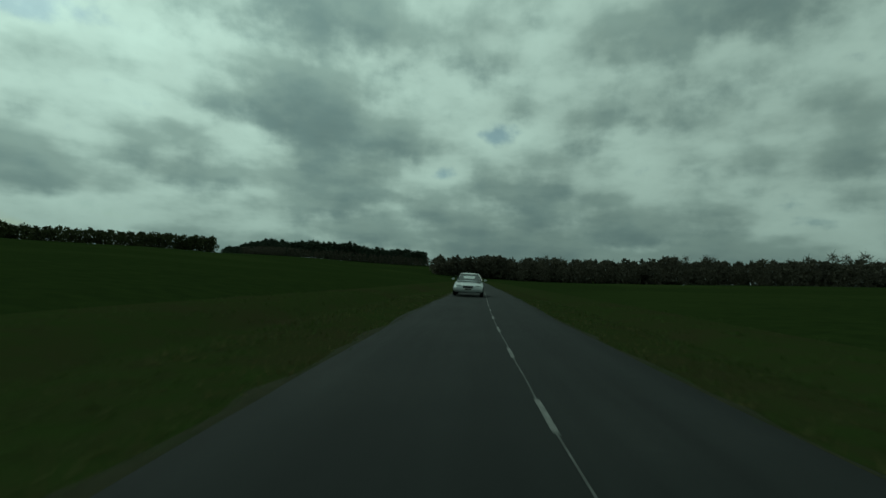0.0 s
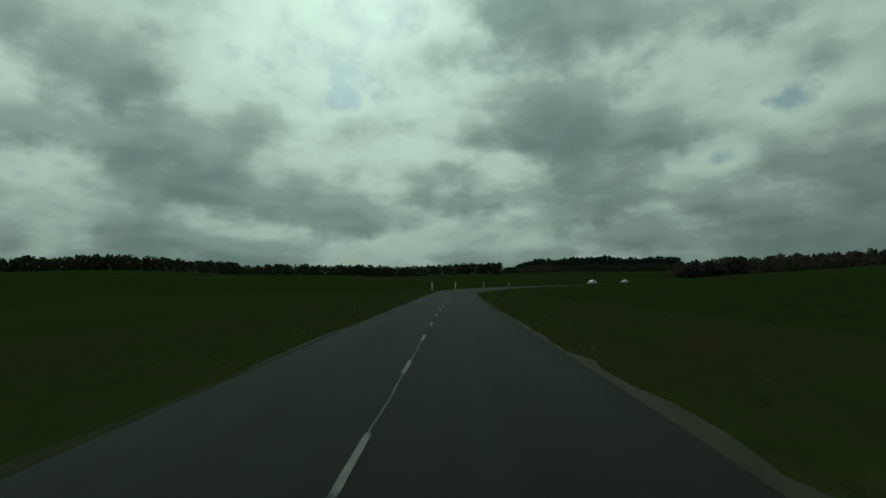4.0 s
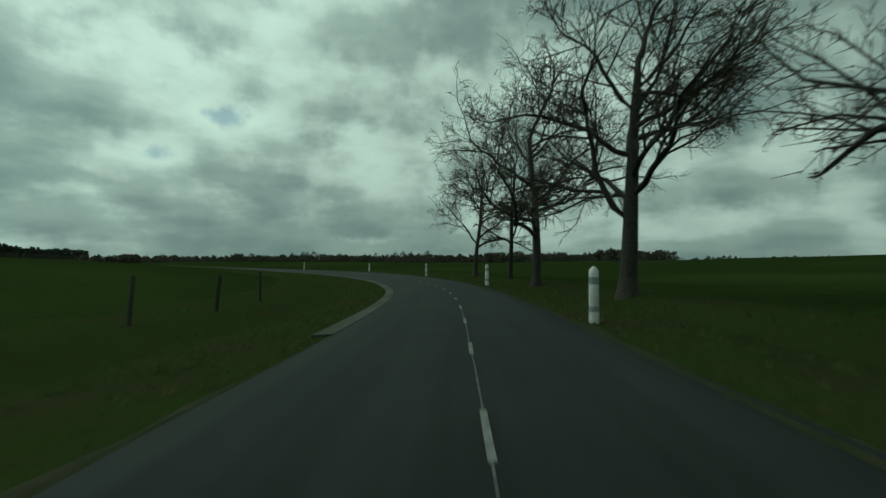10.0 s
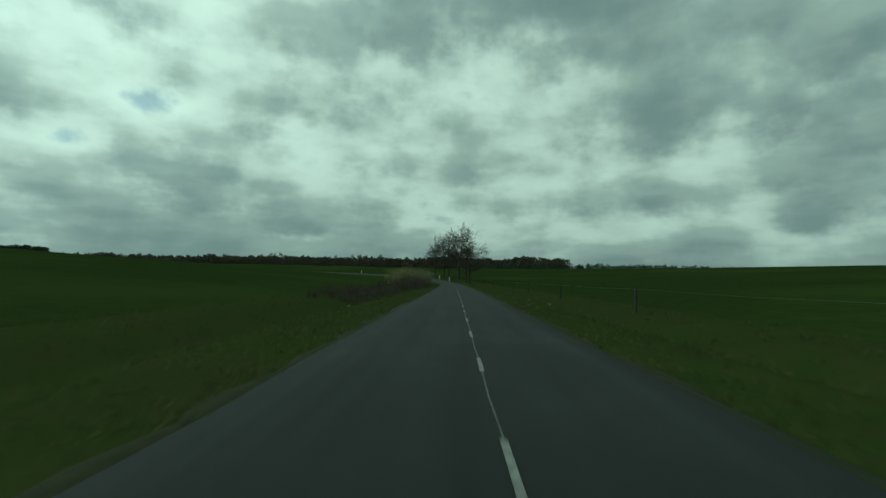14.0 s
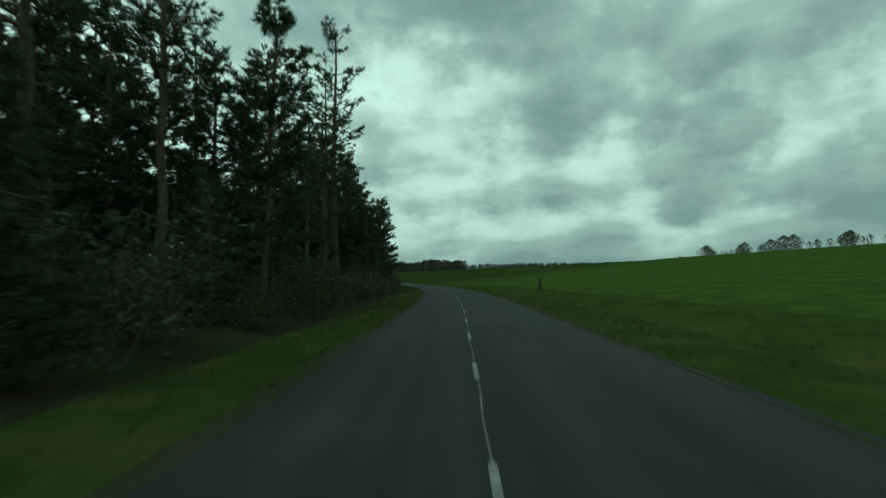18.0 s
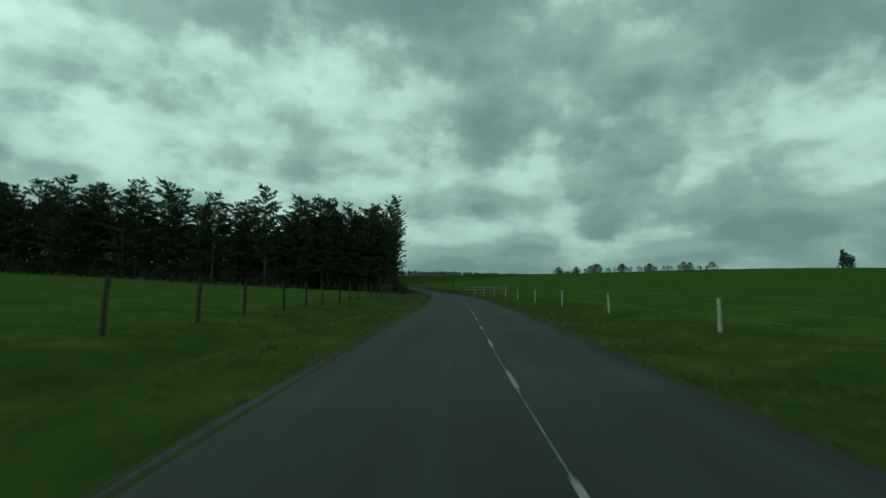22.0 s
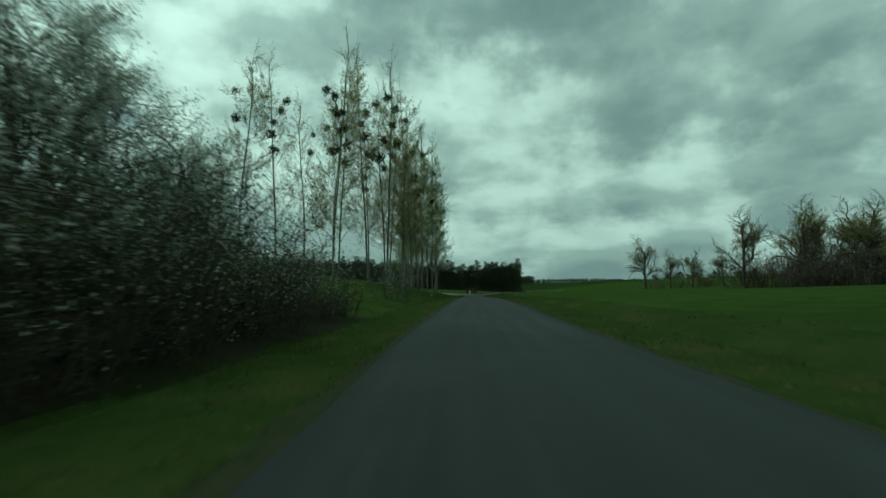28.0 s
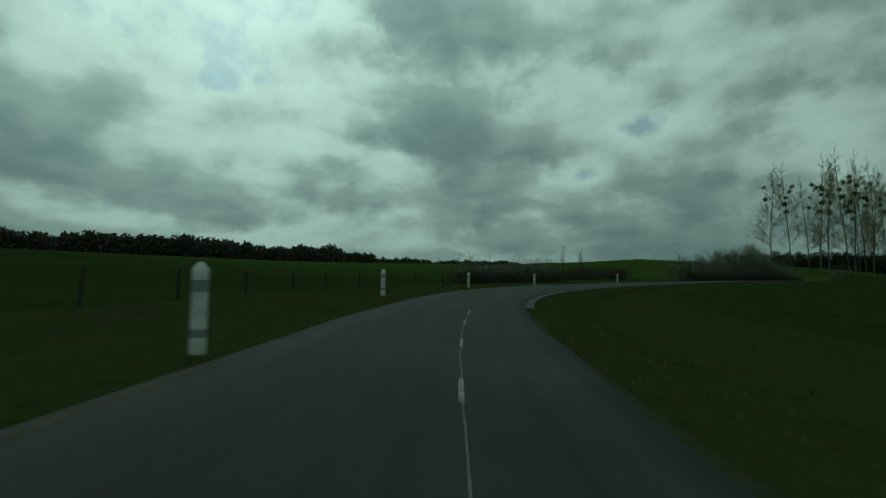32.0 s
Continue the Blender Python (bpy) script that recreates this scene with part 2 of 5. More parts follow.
HEDGE_LEAF = material("hedge_leaf", (0.072, 0.088, 0.032), (0.046, 0.056, 0.024), 3, 0.85, island_vary=0.35, thin=0.35)
BLOSSOM = material("blackthorn_blossom", (0.46, 0.48, 0.41), (0.31, 0.34, 0.27), 6, 0.8, island_vary=0.25, thin=0.4)
BRAMBLE = material("dry_bramble", (0.090, 0.070, 0.052), (0.056, 0.046, 0.034), 4, 0.9, island_vary=0.3)
FAR_PINE = material("far_pine", (0.052, 0.068, 0.042), (0.036, 0.050, 0.031), 0.6, 0.9, island_vary=0.35, thin=0.2)
FAR_BARE = material("far_bare_wood", (0.098, 0.090, 0.064), (0.068, 0.064, 0.046), 0.5, 0.9, island_vary=0.35, thin=0.3)
YOUNG_LEAF = material("young_leaves", (0.33, 0.31, 0.12), (0.25, 0.23, 0.09), 2, 0.8, island_vary=0.3, object_vary=0.15, thin=0.6)
FAR_BUDDING = material("far_budding_wood", (0.070, 0.080, 0.030), (0.050, 0.056, 0.024), 0.5, 0.9, island_vary=0.35, thin=0.3)
POST_WHITE = material("post_white", (0.78, 0.78, 0.75), (0.66, 0.66, 0.62), 6, 0.5, stain=(0.50, 0.50, 0.44), stain_scale=2.5, spec=0.4)
POST_BAND = material("post_reflector", (0.30, 0.32, 0.33), (0.24, 0.26, 0.27), 20, 0.35, spec=0.6)
FENCE_WOOD = material("weathered_fence_wood", (0.052, 0.046, 0.036), (0.030, 0.027, 0.022), 12, 0.95, bump=0.8, bump_scale=30, object_vary=0.25)
FENCE_PALE = material("pale_fence_wood", (0.36, 0.36, 0.31), (0.24, 0.24, 0.20), 10, 0.9, bump=0.6, bump_scale=25, object_vary=0.2)
WIRE = material("fence_wire", (0.16, 0.16, 0.155), (0.10, 0.09, 0.08), 20, 0.5, metal=0.7)
STONE = material("pale_stone", (0.24, 0.23, 0.20), (0.16, 0.155, 0.135), 6, 0.9, bump=0.6, bump_scale=20)


def pasture(m, tones, low=-395.0, high=-345.0):
    """Fresher pasture lies between the young crops to the north and south, with ragged boundaries."""
    n, k = m.node_tree.nodes, m.node_tree.links
    old = n["Principled BSDF"].inputs["Base Color"].links[0].from_socket
    at = n.new("ShaderNodeNewGeometry").outputs["Position"]
    split = n.new("ShaderNodeSeparateXYZ")
    k.new(at, split.inputs[0])
    rag = n.new("ShaderNodeTexNoise")
    rag.inputs["Scale"].default_value, rag.inputs["Detail"].default_value = 0.05, 5.0
    tuft = n.new("ShaderNodeTexNoise")
    tuft.inputs["Scale"].default_value, tuft.inputs["Detail"].default_value, tuft.inputs["Roughness"].default_value = 0.55, 9.0, 0.68
    for t in (rag, tuft):
        k.new(at, t.inputs["Vector"])
    far = n.new("ShaderNodeMath")
    far.operation, far.inputs[1].default_value = "MULTIPLY_ADD", 60.0
    k.new(rag.outputs["Fac"], far.inputs[0])
    k.new(split.outputs[1], far.inputs[2])
    reach_ = n.new("ShaderNodeMapRange")
    reach_.inputs["From Min"].default_value, reach_.inputs["From Max"].default_value = high + 30, low + 30
    k.new(far.outputs[0], reach_.inputs["Value"])
    end_ = n.new("ShaderNodeMapRange")
    end_.inputs["From Min"].default_value, end_.inputs["From Max"].default_value = -625.0, -575.0
    k.new(far.outputs[0], end_.inputs["Value"])
    band = n.new("ShaderNodeMath")
    band.operation = "MULTIPLY"
    k.new(reach_.outputs[0], band.inputs[0])
    k.new(end_.outputs[0], band.inputs[1])
    spread = n.new("ShaderNodeValToRGB")
    spread.color_ramp.elements.new(0.52)
    for e, pos, col in zip(spread.color_ramp.elements, (0.36, 0.52, 0.68), tones):
        e.position, e.color = pos, (*col, 1)
    k.new(tuft.outputs["Fac"], spread.inputs[0])
    mix = n.new("ShaderNodeMix")
    mix.data_type = "RGBA"
    k.new(band.outputs[0], mix.inputs[0])
    k.new(old, mix.inputs[6])
    k.new(spread.outputs[0], mix.inputs[7])
    k.new(mix.outputs[2], n["Principled BSDF"].inputs["Base Color"])


pasture(FIELD, ((0.029, 0.047, 0.011), (0.040, 0.062, 0.0145), (0.054, 0.074, 0.018)))
pasture(VERGE, ((0.024, 0.038, 0.010), (0.035, 0.052, 0.013), (0.058, 0.062, 0.022)))


# wheel tracks polished paler, a darker strip between them and along the edges
an, ak = ASPHALT.node_tree.nodes, ASPHALT.node_tree.links
plain = an["Principled BSDF"].inputs["Base Color"].links[0].from_socket
across = an.new("ShaderNodeAttribute")
across.attribute_name = "across"
streak = an.new("ShaderNodeTexNoise")
streak.inputs["Scale"].default_value, streak.inputs["Detail"].default_value = 1.0, 6.0
stretch = an.new("ShaderNodeVectorMath")
stretch.operation, stretch.inputs[1].default_value = "MULTIPLY", (4.0, 0.12, 1.0)
ak.new(across.outputs["Vector"], stretch.inputs[0])
ak.new(stretch.outputs[0], streak.inputs["Vector"])
lane = an.new("ShaderNodeSeparateXYZ")
ak.new(across.outputs["Vector"], lane.inputs[0])
wavy = an.new("ShaderNodeMath")
wavy.operation, wavy.inputs[1].default_value = "MULTIPLY", 6.0
ak.new(lane.outputs[0], wavy.inputs[0])
swing = an.new("ShaderNodeMath")
swing.operation = "COSINE"
ak.new(wavy.outputs[0], swing.inputs[0])
amount = an.new("ShaderNodeMath")
amount.operation, amount.inputs[1].default_value = "MULTIPLY_ADD", -0.07
ak.new(swing.outputs[0], amount.inputs[0])
ak.new(streak.outputs["Fac"], amount.inputs[2])
tone = an.new("ShaderNodeMapRange")
tone.inputs["From Min"].default_value, tone.inputs["From Max"].default_value = 0.25, 0.75
tone.inputs["To Min"].default_value, tone.inputs["To Max"].default_value = 0.72, 1.22
ak.new(amount.outputs[0], tone.inputs["Value"])
along_tone = an.new("ShaderNodeMapRange")                       # the surface grows steadily paler along the road beyond the second bend
along_tone.inputs["From Min"].default_value, along_tone.inputs["From Max"].default_value = 230.0, 640.0
along_tone.inputs["To Min"].default_value, along_tone.inputs["To Max"].default_value = 0.84, 1.30
ak.new(lane.outputs[1], along_tone.inputs["Value"])
full_tone = an.new("ShaderNodeMath")
full_tone.operation = "MULTIPLY"
ak.new(tone.outputs[0], full_tone.inputs[0])
ak.new(along_tone.outputs[0], full_tone.inputs[1])
shaded = an.new("ShaderNodeVectorMath")
shaded.operation = "SCALE"
ak.new(plain, shaded.inputs[0])
ak.new(full_tone.outputs[0], shaded.inputs["Scale"])
ak.new(shaded.outputs[0], an["Principled BSDF"].inputs["Base Color"])


# the farm track: pale gravel that gives way to dark trodden tarmac towards the road
TRACK = material("farm_track_gravel", (0.18, 0.165, 0.13), (0.115, 0.107, 0.084), 8, 0.95, bump=0.9, bump_scale=30, stain=(0.075, 0.074, 0.055), stain_scale=0.22)
tn, tk = TRACK.node_tree.nodes, TRACK.node_tree.links
pale = tn["Principled BSDF"].inputs["Base Color"].links[0].from_socket
where = tn.new("ShaderNodeNewGeometry").outputs["Position"]
north = tn.new("ShaderNodeSeparateXYZ")
tk.new(where, north.inputs[0])
patchy = tn.new("ShaderNodeTexNoise")
patchy.inputs["Scale"].default_value, patchy.inputs["Detail"].default_value = 0.45, 6.0
tk.new(where, patchy.inputs["Vector"])
drift = tn.new("ShaderNodeMath")
drift.operation, drift.inputs[1].default_value = "MULTIPLY_ADD", 16.0
tk.new(patchy.outputs["Fac"], drift.inputs[0])
tk.new(north.outputs[1], drift.inputs[2])
reach = tn.new("ShaderNodeMapRange")
reach.inputs["From Min"].default_value, reach.inputs["From Max"].default_value = -534.0, -515.0
tk.new(drift.outputs[0], reach.inputs["Value"])
worn = tn.new("ShaderNodeMix")
worn.data_type = "RGBA"
worn.inputs[6].default_value = (0.044, 0.045, 0.039, 1)
tk.new(reach.outputs[0], worn.inputs[0])
tk.new(pale, worn.inputs[7])
tk.new(worn.outputs[2], tn["Principled BSDF"].inputs["Base Color"])


# ---------------------------------------------------------------- helpers of this scene
def mesh_of(name, verts, faces, mats, slots=None, smooth=False):
    me = bpy.data.meshes.new(name)
    me.from_pydata([tuple(v) for v in verts], [], [tuple(f) for f in faces])
    for m in (mats if isinstance(mats, (list, tuple)) else [mats]):
        me.materials.append(m)
    if slots is not None:
        me.polygons.foreach_set("material_index", slots)
    if smooth:
        me.polygons.foreach_set("use_smooth", [True] * len(me.polygons))
    me.update()
    return me


def piece(name, mesh, parent=None, label="", m=None):
    ob = new(name, mesh)
    if parent is not None:
        ob.parent = parent
    if m is not None:
        ob.matrix_basis = m
    return tagged(ob, label)


def part(name, bm, mat, parent, label="", smooth=False, m=None):
    me = bpy.data.meshes.new(name)
    bm.to_mesh(me)
    bm.free()
    me.materials.append(mat)
    if smooth:
        me.polygons.foreach_set("use_smooth", [True] * len(me.polygons))
    return piece(name, me, parent, label, m)


def box(bm, size, m=Matrix(), bevel=0.0):
    made = bmesh.ops.create_cube(bm, size=1.0, matrix=m @ Matrix.Diagonal((*size, 1)))["verts"]
    if bevel:
        edges = list({e for v in made for e in v.link_edges})
        bmesh.ops.bevel(bm, geom=edges, offset=bevel, segments=2, affect="EDGES")


class Soup:
    """Vertices and faces gathered for one mesh."""

    def __init__(self):
        self.v, self.f = [], []

    def tube(self, pts, radii, sides=5, cap=False):
        base = len(self.v)
        for i, p in enumerate(pts):
            d = (pts[min(i + 1, len(pts) - 1)] - pts[max(i - 1, 0)]).normalized()
            a = d.cross(Vector((0.31, 0.95, 0.07)) if abs(d.z) > 0.7 else Vector((0, 0, 1))).normalized()
            b = d.cross(a)
            for k in range(sides):
                w = 2 * math.pi * k / sides
                self.v.append(p + (a * math.cos(w) + b * math.sin(w)) * radii[i])
        for i in range(len(pts) - 1):
            for k in range(sides):
                n = (k + 1) % sides
                self.f.append((base + i * sides + k, base + i * sides + n, base + (i + 1) * sides + n, base + (i + 1) * sides + k))
        if cap:
            self.f.append(tuple(base + (len(pts) - 1) * sides + k for k in range(sides)))

    def blade(self, p, d, side, length, width):
        n = len(self.v)
        self.v += [p - side * width, p + side * width, p + d * length]
        self.f.append((n, n + 1, n + 2))

    def leaf(self, p, d, side, length, width):
        n = len(self.v)
        self.v += [p, p + d * length * 0.5 + side * width, p + d * length, p + d * length * 0.5 - side * width]
        self.f.append((n, n + 1, n + 2, n + 3))

    def mesh(self, name, mat, smooth=False):
        return mesh_of(name, self.v, self.f, mat, smooth=smooth)


def any_way(rng, up=0.0):
    while True:
        v = Vector((rng.uniform(-1, 1), rng.uniform(-1, 1), rng.uniform(-1, 1)))
        if 0.05 < v.length < 1:
            return (v.normalized() + Vector((0, 0, up))).normalized()


# ---------------------------------------------------------------- the road's line, in plan
ROAD = [
    (24.7, 329.1), (15.9, 209.4), (8.6, 109.7), (3.8, 44.9), (0.5, 0.0), (0.9, -32.1), (8.2, -64.0), (23.3, -92.8),
    (39.2, -120.3), (55.0, -146.9), (70.2, -173.0), (82.6, -199.6), (87.3, -227.9), (81.1, -255.1), (68.1, -278.0), (53.1, -299.0),
    (36.1, -319.9), (18.4, -340.9), (0.3, -362.2), (-17.9, -383.9), (-36.9, -405.3), (-57.5, -425.2), (-79.5, -443.5), (-101.7, -460.9),
    (-124.4, -478.6), (-150.5, -495.9), (-178.6, -512.3), (-205.2, -528.3), (-228.9, -545.4), (-249.2, -564.8), (-268.5, -584.9), (-288.4, -604.9),
    (-308.5, -625.6), (-326.3, -647.2), (-338.2, -666.9), (-342.4, -688.3), (-337.6, -713.4), (-327.4, -736.3), (-313.2, -768.3), (-280.6, -841.3),
]
BANK = [(-400, 0), (-20, -0.5), (25, 0.8), (42, 3.5), (80, 4.5), (110, 2), (135, 0.3), (205, 0), (228, -4), (255, -5.5), (285, -3.5), (320, -0.3), (680, 0.2), (835, 0.3), (866, 3.0), (892, 4.5), (940, 4.5)]
HALF = 2.1
PROFILE = [(-400, 3.4), (140, 3.4), (190, 3.1), (250, 1.6), (300, 0.25), (335, 0), (560, 0), (640, 0.8), (720, 0.6), (780, 1.4), (830, 1.2), (870, 0.5), (900, 0), (990, -1.2)]
HILLS = [(-190, 700, 12, 260), (-660, -560, 6, 190), (-520, 120, 9, 220), (340, -560, 10, 210)]


def spline(points, step=1.0):
    p = np.array(points, float)
    q = np.vstack([2 * p[0] - p[1], p, 2 * p[-1] - p[-2]])
    out = []
    for i in range(1, len(q) - 2):
        n = max(2, int(np.linalg.norm(q[i + 1] - q[i]) / step))
        u = np.linspace(0, 1, n, endpoint=False)[:, None]
        out.append(0.5 * (2 * q[i] + (q[i + 1] - q[i - 1]) * u + (2 * q[i - 1] - 5 * q[i] + 4 * q[i + 1] - q[i + 2]) * u ** 2
                          + (3 * q[i] - q[i - 1] - 3 * q[i + 1] + q[i + 2]) * u ** 3))
    return np.vstack(out + [p[-1:]])


LINE = spline(ROAD)
_t = np.gradient(LINE, axis=0)
_t /= np.linalg.norm(_t, axis=1)[:, None]
ACROSS = np.stack([-_t[:, 1], _t[:, 0]], 1)              # towards the side of positive "lat"
STATION = np.concatenate([[0], np.cumsum(np.linalg.norm(np.diff(LINE, axis=0), axis=1))])
STATION -= STATION[np.argmin(np.linalg.norm(LINE - np.array(ROAD[4]), axis=1))]
S_MIN, S_MAX = STATION[0], STATION[-1]


def spot(s, lat):
    """The place lat metres beside the road's middle, s metres along it."""
    x, y = np.interp(s, STATION, LINE[:, 0]), np.interp(s, STATION, LINE[:, 1])
    ax, ay = np.interp(s, STATION, ACROSS[:, 0]), np.interp(s, STATION, ACROSS[:, 1])
    return x + ax * lat, y + ay * lat


def heading(s):
    ax, ay = np.interp(s, STATION, ACROSS[:, 0]), np.interp(s, STATION, ACROSS[:, 1])
    return math.atan2(ay, ax)


def bank(s):
    return math.tan(radians(np.interp(s, [b[0] for b in BANK], [b[1] for b in BANK])))


def road_frame(x, y):
    """Station, lateral place and distance to the road for arrays of places."""
    x, y = np.atleast_1d(np.asarray(x, float)), np.atleast_1d(np.asarray(y, float))
    sub = slice(None, None, 4)
    lx, ly, ax, ay, st = LINE[sub, 0], LINE[sub, 1], ACROSS[sub, 0], ACROSS[sub, 1], STATION[sub]
    s, lat, dist = np.empty(len(x)), np.empty(len(x)), np.empty(len(x))
    for i in range(0, len(x), 4000):
        dx, dy = x[i:i + 4000, None] - lx, y[i:i + 4000, None] - ly
        d2 = dx * dx + dy * dy
        k = np.argmin(d2, 1)
        r = np.arange(len(k))
        s[i:i + 4000], dist[i:i + 4000] = st[k], np.sqrt(d2[r, k])
        lat[i:i + 4000] = dx[r, k] * ax[k] + dy[r, k] * ay[k]
    return s, lat, dist


def level(s):
    """Height of the road's middle along its length."""
    return np.interp(s, [p[0] for p in PROFILE], [p[1] for p in PROFILE])


_k = np.ones(25) / 25
_h = np.convolve(np.pad(level(STATION), 12, mode="edge"), _k, "valid")


def level(s):
    return np.interp(s, STATION, _h)


def lie(x, y):
    """The lie of the land between the arms of the road, from the road's own heights."""
    px, py, pz = LINE[::12, 0], LINE[::12, 1], _h[::12]
    out = np.empty(len(x))
    for i in range(0, len(x), 8000):
        w = 1 / ((x[i:i + 8000, None] - px) ** 2 + (y[i:i + 8000, None] - py) ** 2 + 30) ** 1.5
        out[i:i + 8000] = (w * pz).sum(1) / w.sum(1)
    return out


def wave(x, y):
    return np.sin(x * 0.013 + 0.7) * np.cos(y * 0.011 - 0.4) + 0.5 * np.sin(x * 0.031 + y * 0.023)


def natural(x, y, dist):
    """The land's own height: a shallow trough along the road, rising to gentle swells."""
    d = np.maximum(dist - 8, 0)
    near = np.minimum(d, 110) * 0.045 + np.clip(d - 110, 0, 250) * 0.014
    hills = sum(h * np.exp(-((x - a) ** 2 + (y - b) ** 2) / (r * r)) for a, b, h, r in HILLS) * np.clip(d / 60, 0, 1)
    return hills + near * (1 + 0.22 * wave(x, y)) + 0.10 * wave(x * 9, y * 9) * np.clip(d / 20, 0, 1)


def land(x, y, s, lat, dist):
    """Height of the finished ground beside the road: verge, shallow ditch, field."""
    b = np.tan(np.radians(np.interp(s, [k[0] for k in BANK], [k[1] for k in BANK])))
    a = np.minimum(dist, 6.0) * np.sign(lat)
    tilt = -a * b * np.clip(1 - (dist - 5) / 12, 0, 1)
    ditch = -0.30 * np.exp(-((dist - 5.3) / 0.8) ** 2)
    far = np.clip((dist - 6) / 30, 0, 1)
    base = level(s) * (1 - far) + lie(np.asarray(x, float), np.asarray(y, float)) * far
    knoll = 5.4 * (1 - np.exp(-np.maximum(dist - 4.0, 0) / 25)) * np.exp(-np.maximum(dist - 75, 0) / 60) * (lat < 0) * np.clip((s - 704) / 12, 0, 1) * np.clip((790 - s) / 28, 0, 1)
    return base + natural(x, y, dist) + tilt + ditch + knoll - 0.03 - 0.05 * np.clip((dist - HALF) / 0.6, 0, 1)


def ground(x, y):
    s, lat, dist = road_frame(x, y)
    return float(land(np.atleast_1d(x), np.atleast_1d(y), s, lat, dist)[0])


def stand(s, lat, turn=0.0, sink=0.0, size=1.0):
    """A pose on the ground beside the road, turned with it."""
    x, y = spot(s, lat)
    return Matrix.Translation((x, y, ground(x, y) - sink)) @ Matrix.Rotation(heading(s) + turn, 4, "Z") @ Matrix.Scale(size, 4)


# ---------------------------------------------------------------- ground, verges, road
def axis(a, b, step, reach):
    mid = list(np.arange(a, b, step))
    lo, hi, g = [], [], step
    p = a
    while p > -reach:
        g *= 1.25
        p -= g
        lo.append(p)
    p, g = mid[-1], step
    while p < reach:
        g *= 1.25
        p += g
        hi.append(p)
    return np.array(lo[::-1] + mid + hi)


gx, gy = axis(-430, 170, 4.0, 4200), axis(-860, 130, 4.0, 4200)
X, Y = np.meshgrid(gx, gy)
fx, fy = X.ravel(), Y.ravel()
gs, gl, gd = road_frame(fx, fy)
gz = land(fx, fy, gs, gl, gd) - 0.55 * np.clip((9.5 - gd) / 3.0, 0, 1)
nx, ny = len(gx), len(gy)
idx = np.arange(nx * ny).reshape(ny, nx)
quads = np.stack([idx[:-1, :-1], idx[:-1, 1:], idx[1:, 1:], idx[1:, :-1]], -1).reshape(-1, 4)
fo = tagged(new("ground", mesh_of("ground", np.stack([fx, fy, gz], 1), quads.tolist(), FIELD, smooth=True)),
            "open fields of young green crop on gently swelling land", "ground", kind="structure")

stations = np.arange(S_MIN + 1, S_MAX - 1, 1.5)


def ribbon(name, lats, mat, s_list=stations, lift=0.0, z_of=None):
    """A strip along the road with one row of points for every lateral place."""
    v, f = [], []
    for s in s_list:
        for lat in lats:
            x, y = spot(s, lat)
            v.append((x, y, lat))
    v = np.array(v)
    ss = np.repeat(np.asarray(s_list), len(lats))
    ll = v[:, 2].copy()
    if z_of is None:
        z = land(v[:, 0], v[:, 1], ss, ll, np.abs(ll)) + lift
    else:
        z = np.array([z_of(a, b) for a, b in zip(ss, ll)])
    v[:, 2] = z
    n = len(lats)
    for i in range(len(s_list) - 1):
        for k in range(n - 1):
            f.append((i * n + k, i * n + k + 1, (i + 1) * n + k + 1, (i + 1) * n + k))
    return mesh_of(name, v, f, mat, smooth=True)


def road_z(s, lat):
    return float(level(s)) - lat * bank(s) + 0.03 * (1 - (lat / HALF) ** 2) - 0.01


side = np.array([HALF - 0.25, 2.7, 3.1, 3.7, 4.3, 4.7, 5.1, 5.6, 6.4, 7.4, 8.6, 10.2])
sink = np.where(side > 10, -0.25, 0.0)
for name, sign in (("verge_left", -1), ("verge_right", 1)):
    lats = list(sign * side)[::sign]
    me = ribbon(name, lats, VERGE)
    tagged(new(name, me), "rough grass verge with a shallow ditch beside the road", "verge", kind="structure")
    co = np.empty(len(me.vertices) * 3)
    me.vertices.foreach_get("co", co)
    co = co.reshape(-1, len(lats), 3)
    co[:, 0 if sign < 0 else -1, 2] -= 0.25
    co[:, :, 2] += np.random.default_rng(3).normal(0, 0.018, co.shape[:2]) * (np.abs(np.array(lats)) > 2.5)
    me.vertices.foreach_set("co", co.ravel())

lats = [-HALF - 0.02, -HALF, -1.6, -0.8, 0, 0.8, 1.6, HALF, HALF + 0.02]
road_mesh = ribbon("road", lats, ASPHALT, z_of=lambda s, l: road_z(s, l) - (0.25 if abs(l) > HALF else 0))
co = np.empty(len(road_mesh.vertices) * 3)
road_mesh.vertices.foreach_get("co", co)
co = co.reshape(len(stations), len(lats), 3)
for at_, sign in (((0, 1), -1), ((7, 8), 1)):                # the asphalt's edge crumbles unevenly under the grass
    for k in at_:
        worn_ = 0.05 + 0.07 * np.sin(stations * 0.23 + sign) + 0.05 * np.sin(stations * 0.71 + 2 * sign)
        worn_ = worn_ * (1 - ((stations > 205) & (stations < 300)) * (sign < 0) - ((stations > 830) & (stations < 905)) * (sign > 0))
        for i, s_ in enumerate(stations):
            nx_, ny_ = np.interp(s_, STATION, ACROSS[:, 0]), np.interp(s_, STATION, ACROSS[:, 1])
            co[i, k, 0] += nx_ * worn_[i] * sign
            co[i, k, 1] += ny_ * worn_[i] * sign
road_mesh.vertices.foreach_set("co", co.ravel())
across_ = road_mesh.attributes.new("across", "FLOAT_VECTOR", "POINT")
across_.data.foreach_set("vector", np.stack([np.tile(lats, len(stations)), np.repeat(stations, len(lats)), np.zeros(len(stations) * len(lats))], 1).ravel())
